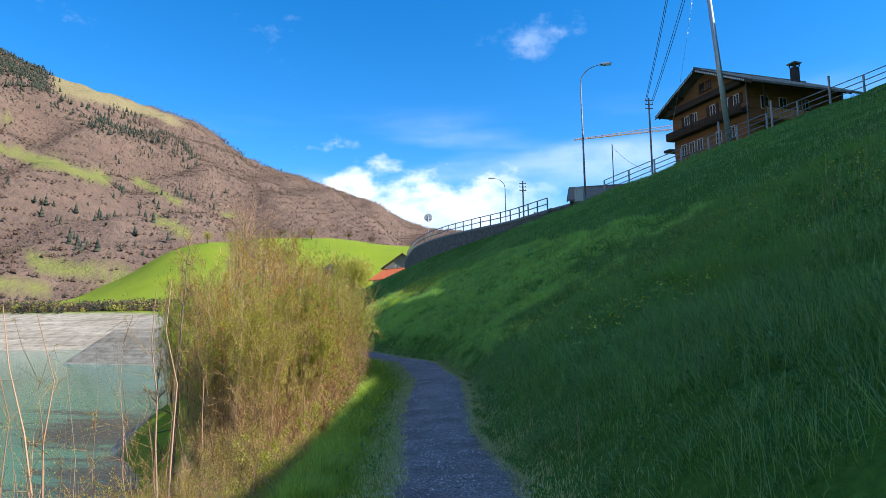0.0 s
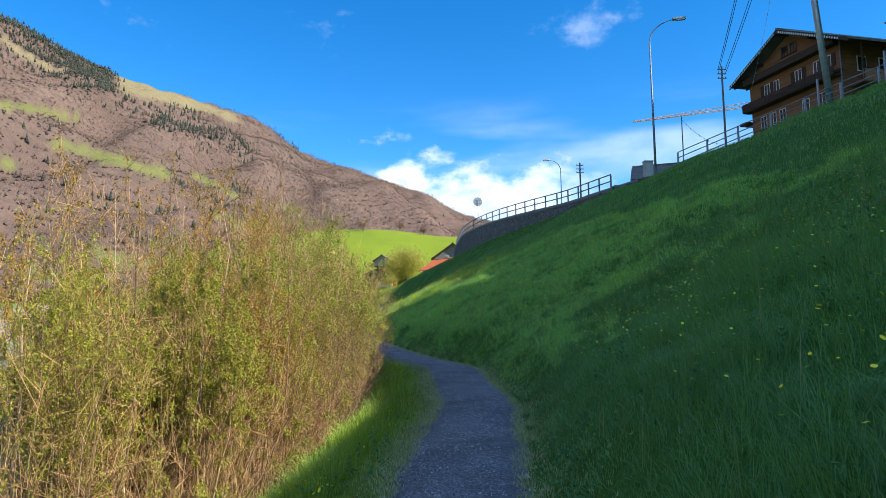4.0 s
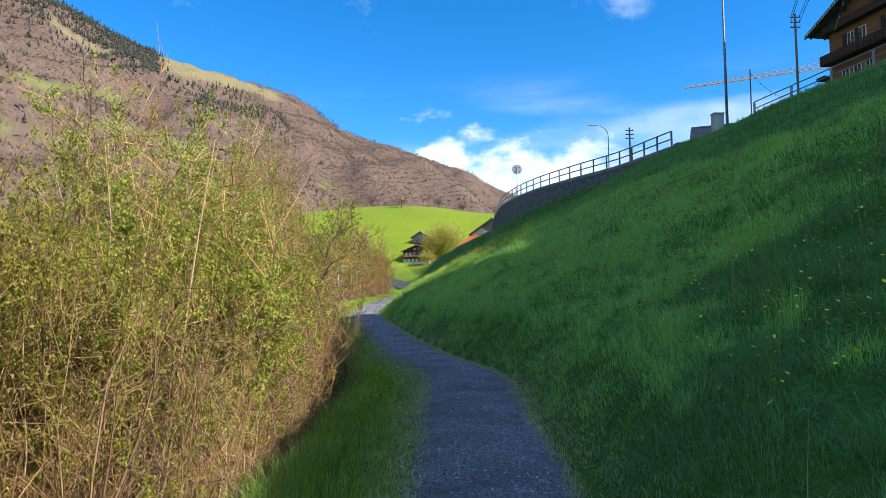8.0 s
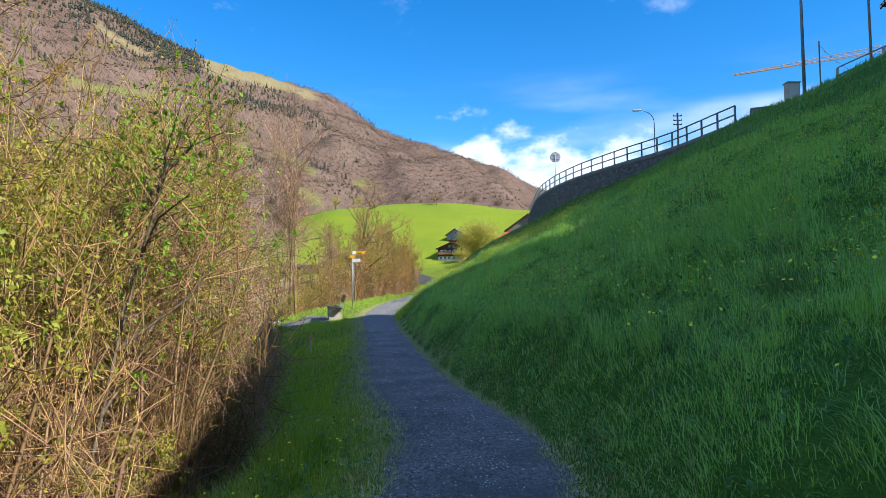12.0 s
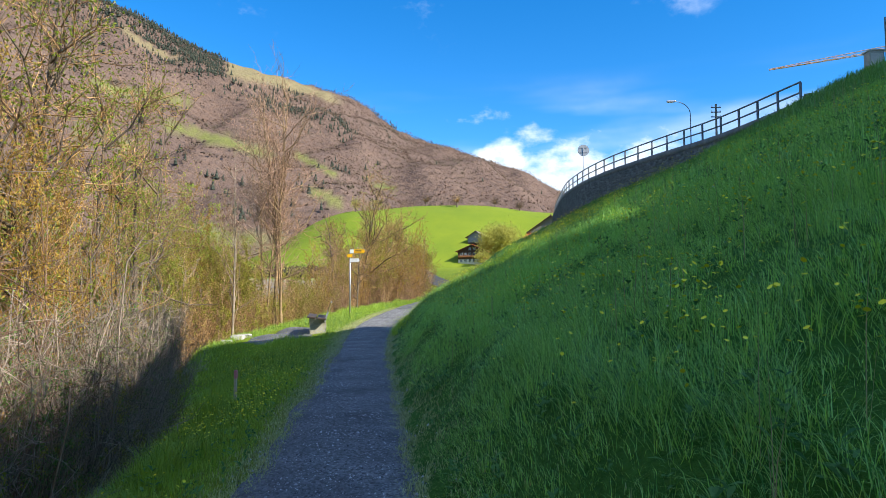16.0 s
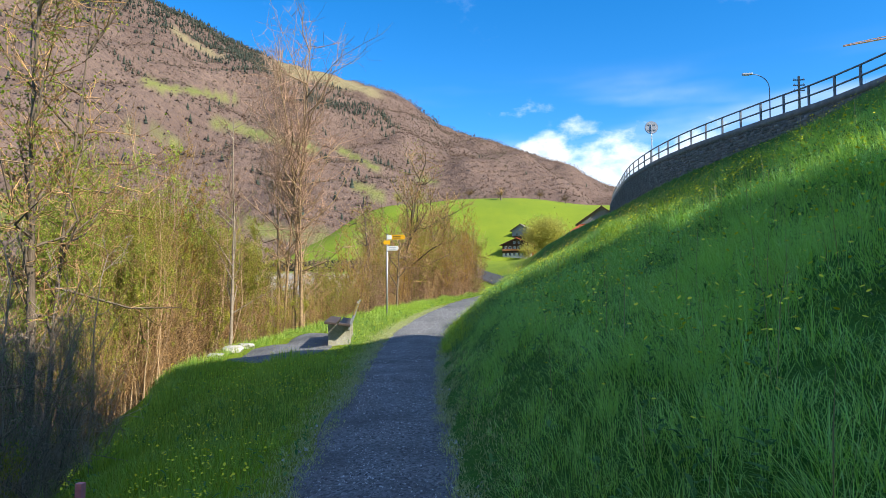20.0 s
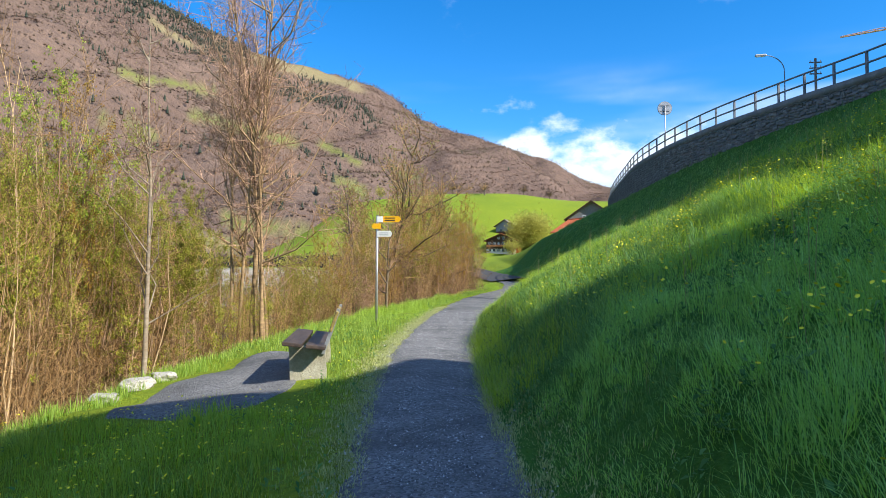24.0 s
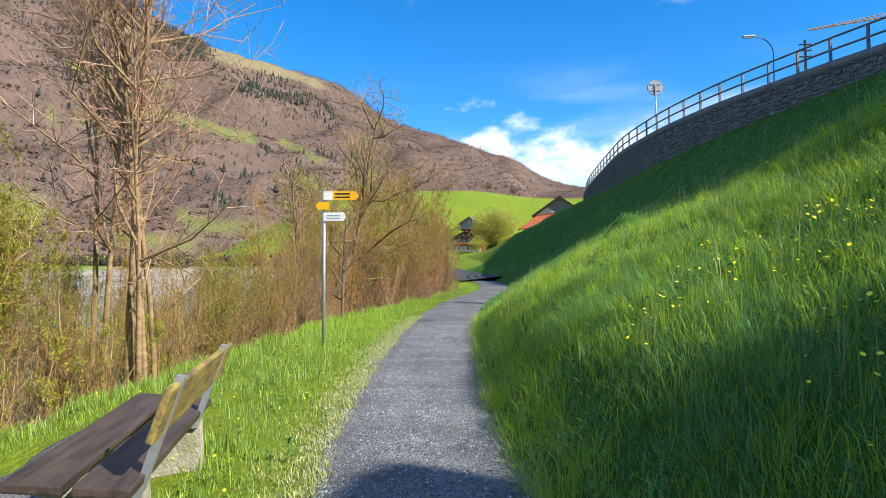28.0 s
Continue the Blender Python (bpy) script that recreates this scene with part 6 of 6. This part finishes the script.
# ---- grass ----
def blades(name, X, Y, n_per, length, width, mat, label, seed, splay=0.5, spread=0.10, base_lift=0.0, fall=0.0):
    """Tufts of drooping blades fanning out from X, Y; fall: how far they hang down the slope."""
    rng = np.random.RandomState(seed)
    X, Y = np.repeat(X, n_per), np.repeat(Y, n_per)
    n = len(X)
    ln = np.repeat(length, n_per) * rng.uniform(0.5, 1.2, n)
    a = rng.uniform(0, 6.283, n) + 0.5 * wave(X, Y, 3.1, seed)
    off = spread * rng.uniform(0, 1.4, n)
    X = X + np.cos(a) * off + rng.normal(size=n) * spread * 0.3
    Y = Y + np.sin(a) * off + rng.normal(size=n) * spread * 0.3
    Z = ground_z(X, Y) - 0.02 + base_lift
    a = a + rng.normal(size=n) * 0.5
    lean = (rng.uniform(0.15, 1.0, n) + 0.2 * wave(X, Y, 1.3, seed + 2)).clip(0.08, 1.2) * splay
    d = np.stack([np.cos(a) - fall, np.sin(a), 0 * a], -1)
    s = np.stack([-np.sin(a), np.cos(a), 0 * a], -1) * (np.repeat(width, n_per) * rng.uniform(0.6, 1.2, n))[:, None]
    b = np.stack([X, Y, Z], -1)
    up = np.array([0, 0, 1.0])

    def at(k):
        return b + d * (ln * lean * 0.75 * k ** 1.8)[:, None] + up * (ln * (k - 0.34 * np.minimum(lean, 1.2) * k ** 2.6))[:, None]

    ks, ws = (0.0, 0.55, 1.0), (1.0, 0.75)
    V = np.stack([q for k, w in zip(ks[:-1], ws) for q in (at(k) - s * w, at(k) + s * w)] + [at(1.0)], 1).reshape(-1, 3)
    m = len(ks)
    i = np.arange(n)[:, None] * (2 * m - 1)
    F = np.concatenate([i + np.array([f]) for j in range(m - 2) for f in ((2 * j, 2 * j + 1, 2 * j + 3), (2 * j, 2 * j + 3, 2 * j + 2))] + [i + np.array([[2 * m - 4, 2 * m - 3, 2 * m - 2]])])
    return tagged(np_mesh(name, V, F, mat), label, "grass", kind="stuff")


def on_bank(n, y0, y1, t0, t1, seed, power=1.0):
    rng = np.random.RandomState(seed)
    y = rng.uniform(y0, y1, n)
    t = t0 + (t1 - t0) * rng.uniform(0, 1, n) ** power
    x = path_x(y) + path_w(y) + 0.05 + t
    return x, y, t, rng


# bank on the right, dense near the path and thinner upwards
def tuft_length(x, y, t, rng):
    return (0.07 + 0.12 * step(t, 0.1, 1.0)) * (1 + 0.45 * wave(x, y, 2.4, 102) + 0.5 * wave(x, y, 0.7, 109) + 0.3 * rng.normal(size=len(x))).clip(0.3, 1.9)




def two_tones(x, y, n_per, length, width, label, seed, splay, spread):
    """Middle stretch gets paler blades, brighter light put into their colour; deep green elsewhere."""
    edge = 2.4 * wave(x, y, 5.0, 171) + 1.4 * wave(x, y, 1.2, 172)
    brightened = (y + edge > 15.0 + 0.45 * (x - path_x(y))) & (y + edge < 34)
    for k, (pick, mat, words) in enumerate(((brightened, M_BLADE_BRIGHT, "brightened pale "), (~brightened, M_BLADE, "deep green "))):
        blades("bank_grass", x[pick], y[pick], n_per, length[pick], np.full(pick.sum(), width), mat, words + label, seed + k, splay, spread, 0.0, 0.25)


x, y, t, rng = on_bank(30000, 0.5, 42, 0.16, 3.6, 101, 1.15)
two_tones(x, y, 13, tuft_length(x, y, t, rng), 0.0019, "meadow grass on the steep bank", 103, 1.7, 0.055)
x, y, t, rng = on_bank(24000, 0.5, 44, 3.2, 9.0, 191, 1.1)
two_tones(x, y, 8, tuft_length(x, y, t, rng) * 1.1, 0.0034, "meadow grass higher on the bank", 192, 1.6, 0.09)
x, y, t, rng = on_bank(14000, 2, 47, 7.5, 28, 104, 1.1)
keep = x < 17.5 + (48 - y) * 1.4
x, y = x[keep], y[keep]
blades("bank_grass", x, y, 6, 0.22 * (1 + 0.5 * wave(x, y, 1.9, 175)).clip(0.4, 1.8), np.full(len(x), 0.009), M_BLADE, "long green meadow grass on the upper bank", 105, 1.2, 0.2)
rng = np.random.RandomState(106)
y = 34 + 50 * rng.uniform(0, 1, 17000) ** 1.4
q = rng.uniform(0, 1, 17000)
x = path_x(y) + path_w(y) + 0.1 + q * (wall_x(y) - path_x(y) - path_w(y) - 0.25)
blades("bank_grass", x, y, 6, 0.22 * (1 + 0.5 * wave(x, y, 1.9, 175)).clip(0.4, 1.8), np.full(len(x), 0.007), M_BLADE, "long green grass below the road wall", 107, 1.0, 0.12)
# tall seeding grass beside the path, the sun on this stretch put into its colour
x, y, t, rng = on_bank(9000, 34.0, 50, 0.0, 7.0, 181, 1.3)
blades("tall_grass", x, y, 9, 0.23 * (1 + 0.4 * wave(x, y, 1.1, 182) + 0.25 * rng.normal(size=len(x))).clip(0.4, 1.8), np.full(len(x), 0.0026), M_BLADE_TALL_SUNLIT, "tall seeding grass, pale for the sun on this part of the bank", 183, 1.7, 0.06, 0.0, 0.05)
# verge on the lake side
rng = np.random.RandomState(108)
y = np.concatenate([rng.uniform(1.5, 70, 24000), rng.uniform(23, 38, 9000)])
q = rng.uniform(0, 1, len(y)) ** 0.8
v = 0.22 + q * (verge(y) + 0.2)
x = path_x(y) - path_w(y) - v
lp, rp = pad_span(y)
keep = ~((y > PAD_Y0 - 0.1) & (y < PAD_Y1 - 0.2) & (x < rp + 0.05) & (x > lp - 0.1))
x, y, v = x[keep], y[keep], v[keep]
ln = (0.05 + 0.12 * step(v, 0.25, 0.8)) * (1 + 0.4 * wave(x, y, 1.8, 109) + 0.35 * wave(x, y, 0.5, 110)).clip(0.4, 1.9) * (1 + 0.5 * step(y, 38, 48))
blades("verge_grass", x, y, 6, ln, np.full(len(x), 0.0036), M_VERGE, "short green grass on the verge beside the path", 110, 0.8, 0.07)
# trodden pale grass along both edges of the path
rng = np.random.RandomState(151)
y = rng.uniform(1.0, 50, 26000)
side = np.where(rng.uniform(size=26000) < 0.55, 1, -1)
x = path_x(y) + side * (path_w(y) - 0.06 + np.abs(rng.normal(size=26000)) * 0.22)
blades("edge_grass", x, y, 5, np.full(26000, 0.05), np.full(26000, 0.0032), M_PALE, "pale trodden grass along the edges of the path", 152, 1.3, 0.05, 0.02)


# longer grass at the foot of the hedge
rng = np.random.RandomState(185)
y = rng.uniform(3, 27, 5200)
x = hedge_x(y) + 0.22 - 0.45 * rng.uniform(0, 1, 5200)
blades("hedge_grass", x, y, 9, 0.27 * (1 + 0.45 * wave(x, y, 0.9, 186)).clip(0.4, 1.7), np.full(5200, 0.0028), M_VERGE, "longer green grass at the foot of the hedge", 187, 1.1, 0.06)


# broad-leaved weeds in the meadow
def weeds(X, Y, leaves, size, mat, seed):
    rng = np.random.RandomState(seed)
    X, Y = np.repeat(X, leaves), np.repeat(Y, leaves)
    n = len(X)
    a = rng.uniform(0, 6.283, n)
    ln = size * rng.uniform(0.5, 1.3, n)
    up = rng.uniform(0.3, 1.0, n)
    d = np.stack([np.cos(a), np.sin(a), 0 * a], -1)
    s = np.stack([-np.sin(a), np.cos(a), 0 * a], -1) * (ln * 0.2)[:, None]
    b = np.stack([X, Y, ground_z(X, Y) + rng.uniform(0.02, 0.16, n)], -1)
    zz = np.array([0, 0, 1.0])
    mid = b + d * (ln * 0.5)[:, None] + zz * (ln * 0.45 * up)[:, None]
    tip = b + d * ln[:, None] + zz * (ln * (0.55 * up - 0.05))[:, None]
    V = np.stack([b - s * 0.3, b + s * 0.3, mid - s, mid + s, tip - s * 0.15, tip + s * 0.15], 1).reshape(-1, 3)
    i = np.arange(n)[:, None] * 6
    F = np.concatenate([i + np.array([[0, 1, 3, 2]]), i + np.array([[2, 3, 5, 4]])])
    return tagged(np_mesh("meadow_weeds", V, F, mat), "broad leaved weeds among the grass", "weeds", kind="stuff")


x, y, t, rng = on_bank(5200, 1, 46, 0.15, 7.0, 153, 1.3)
keep = wave(x, y, 2.2, 154) + 0.5 * wave(x, y, 0.9, 155) > -0.1
weeds(x[keep], y[keep], 8, 0.055, M_WEED, 156)
rng = np.random.RandomState(157)
y = rng.uniform(4, 60, 1100)
x = path_x(y) - path_w(y) - 0.1 - rng.uniform(0, 1, 1100) * (verge(y) + 0.2)
lp, rp = pad_span(y)
keep = ~((y > PAD_Y0 - 0.1) & (y < PAD_Y1 - 0.2) & (x < rp + 0.1))
weeds(x[keep], y[keep], 7, 0.05, M_WEED, 158)
# dry stalks
x, y, t, rng = on_bank(900, 2, 50, 0.3, 10, 111)
blades("dry_stalks", x, y, 2, np.full(len(x), 0.62), np.full(len(x), 0.0025), M_STRAW, "dry grass stalks in the meadow", 112, 0.3, 0.05)


def flowers(name, X, Y, lift, size, mat, label, seed):
    rng = np.random.RandomState(seed)
    n = len(X)
    C = np.stack([X, Y, ground_z(X, Y) + lift], -1)
    ang = np.linspace(0, 6.283, 6, endpoint=False)
    tilt = rng.normal(size=(n, 2)) * 0.35
    r = size * rng.uniform(0.7, 1.2, n)
    ring = np.stack([np.cos(ang)[None] * r[:, None], np.sin(ang)[None] * r[:, None], np.zeros((n, 6))], -1)
    ring[..., 2] = ring[..., 0] * tilt[:, :1] + ring[..., 1] * tilt[:, 1:] + r[:, None] * 0.25
    V = np.concatenate([ring + C[:, None], C[:, None]], 1)
    i = np.arange(n * 7).reshape(n, 7)
    F = np.stack([i[:, :6], np.roll(i[:, :6], -1, 1), np.broadcast_to(i[:, 6:], (n, 6))], -1).reshape(-1, 3)
    return tagged(np_mesh(name, V.reshape(-1, 3), F, mat), label, "flowers", kind="stuff")


x, y, t, rng = on_bank(950, 4, 38, 0.8, 6.5, 121, 1.2)
x, y = np.repeat(x, 12) + rng.normal(size=950 * 12) * 0.13, np.repeat(y, 12) + rng.normal(size=950 * 12) * 0.16
keep = rng.uniform(size=len(x)) < 0.35 + 0.65 * step(y, 10, 22)
flowers("dandelions", x[keep], y[keep], 0.34 + 0.06 * rng.normal(size=keep.sum()), 0.0105, M_PETAL, "small yellow flowers in clusters among the grass", 123)
rng = np.random.RandomState(124)
y = np.concatenate([rng.uniform(6, 60, 1700), rng.uniform(24, 35, 2300)])
x = path_x(y) - path_w(y) - 0.3 - rng.uniform(0, 1, 4000) * verge(y)
lp, rp = pad_span(y)
keep = ~((y > PAD_Y0) & (y < PAD_Y1) & (x < rp)) & (wave(x, y, 3.0, 125) > -0.2)
flowers("dandelions", x[keep], y[keep], 0.2 + 0.04 * rng.normal(size=keep.sum()), 0.0095, M_PETAL, "small yellow flowers in the verge grass", 126)
x, y, t, rng = on_bank(700, 3, 40, 1.0, 7, 127)
keep = wave(x, y, 3.0, 128) > 0.15
flowers("white_flowers", x[keep], y[keep], 0.36 + 0.07 * rng.normal(size=keep.sum()), 0.006, M_SEED, "small white flower heads in the grass", 129)

# loose stones on the path
rng = np.random.RandomState(131)
n = 80000
y = 1.5 + 46 * rng.uniform(0, 1, n)
a = np.where(rng.uniform(size=n) < 0.86, rng.uniform(-1.02, 1.02, n), rng.normal(size=n) * 0.14 + np.sign(rng.normal(size=n)) * 1.08)
x = path_x(y) + a * path_w(y)
s = (0.0052 * np.exp(rng.normal(size=n) * 0.42)).clip(0.0025, 0.016) * (1 + 0.3 * (np.abs(a) > 0.9))
C = np.stack([x, y, np.where(np.abs(a) < 1, path_z(y) + 0.034 - 0.03 * np.abs(a) ** 4 + 0.008 * wave(x, y, 0.8, 15), ground_z(x, y) + 0.012)], -1)
tet = np.array([(1, 0.2, -0.2), (-0.3, 1, -0.2), (-1, -0.3, -0.2), (0.3, -1, -0.2), (0, 0, 0.8)], float)
turn = rng.uniform(0, 6.28, n)
R2 = np.stack([np.stack([np.cos(turn), -np.sin(turn)], -1), np.stack([np.sin(turn), np.cos(turn)], -1)], 1)
shape = tet[None] * rng.uniform(0.6, 1.3, (n, 5, 1))
shape[..., :2] = np.einsum("nij,nkj->nki", R2, shape[..., :2])
V = C[:, None] + shape * s[:, None, None]
F = (np.arange(n)[:, None, None] * 5 + np.array([(0, 1, 4), (1, 2, 4), (2, 3, 4), (3, 0, 4)])[None]).reshape(-1, 3)
tagged(np_mesh("loose_gravel", V.reshape(-1, 3), F, M_PEBBLE), "loose grey gravel stones on the path", "gravel", kind="stuff")


# ---- stones of the retaining wall, last ----
def stone_mesh(seed):
    bm = bmesh.new()
    bmesh.ops.create_cube(bm, size=1.0)
    bmesh.ops.bevel(bm, geom=list(bm.edges), offset=0.09, segments=1, affect="EDGES")
    for v in bm.verts:
        v.co += Vector((noise.noise(v.co * 2 + Vector((seed, 0, 0))), noise.noise(v.co * 2 + Vector((0, seed, 0))), noise.noise(v.co * 2 + Vector((0, 0, seed))))) * 0.16
    me = bpy.data.meshes.new("stone")
    bm.to_mesh(me)
    bm.free()
    me.materials.append(M_STONE)
    return me


stone_kinds = [stone_mesh(k * 5.3 + 1) for k in range(7)]
wlen = np.r_[0, np.cumsum(np.hypot(*np.diff(wl_pts, axis=0).T))]
rng = np.random.RandomState(141)
near_s, far_s = [], []
z = 6.6
while z < WALL_TOP - 0.42:
    h = min(rng.uniform(0.13, 0.2), WALL_TOP - 0.35 - z)
    at = rng.uniform(0, 0.4)
    while at < wlen[-1] - 0.4:
        w = rng.uniform(0.14, 0.40)
        c = at + w / 2
        px_, py_ = np.interp(c, wlen, wl_pts[:, 0]), np.interp(c, wlen, wl_pts[:, 1])
        tx, ty = np.interp(c, wlen, tang[:, 0]), np.interp(c, wlen, tang[:, 1])
        if z + h > z_at(px_ - 0.1, py_) - 0.1 and py_ < 100:
            m = Matrix.Translation((px_ + rng.normal() * 0.012, py_, z + h / 2 + rng.normal() * 0.03)) @ Matrix.Rotation(math.atan2(ty, tx), 4, "Z") @ Matrix.Rotation(rng.normal() * 0.13, 4, "Y") @ Matrix.Diagonal((w - 0.025, 0.15 + rng.uniform(0, 0.07), (h - 0.02) * rng.uniform(0.82, 1.08), 1))
            (near_s if 54 < py_ < 72 else far_s).append(m)
        at += w
    z += h
rng.shuffle(near_s)
for m in near_s[:300]:
    share("stone", stone_kinds[rng.randint(7)], wall_road, m)
sv, sf, n0 = [], [], 0
base_me = stone_kinds[0]
bv = np.array([v.co for v in base_me.vertices])
base_me.calc_loop_triangles()
bt = np.array([t.vertices for t in base_me.loop_triangles])
for m in near_s[300:] + far_s:
    mm = np.array(m)
    sv.append(bv @ mm[:3, :3].T + mm[:3, 3])
    sf.append(bt + n0)
    n0 += len(bv)
tagged(np_mesh("stonework", np.concatenate(sv), np.concatenate(sf), M_STONE, wall_road), kind="stuff")
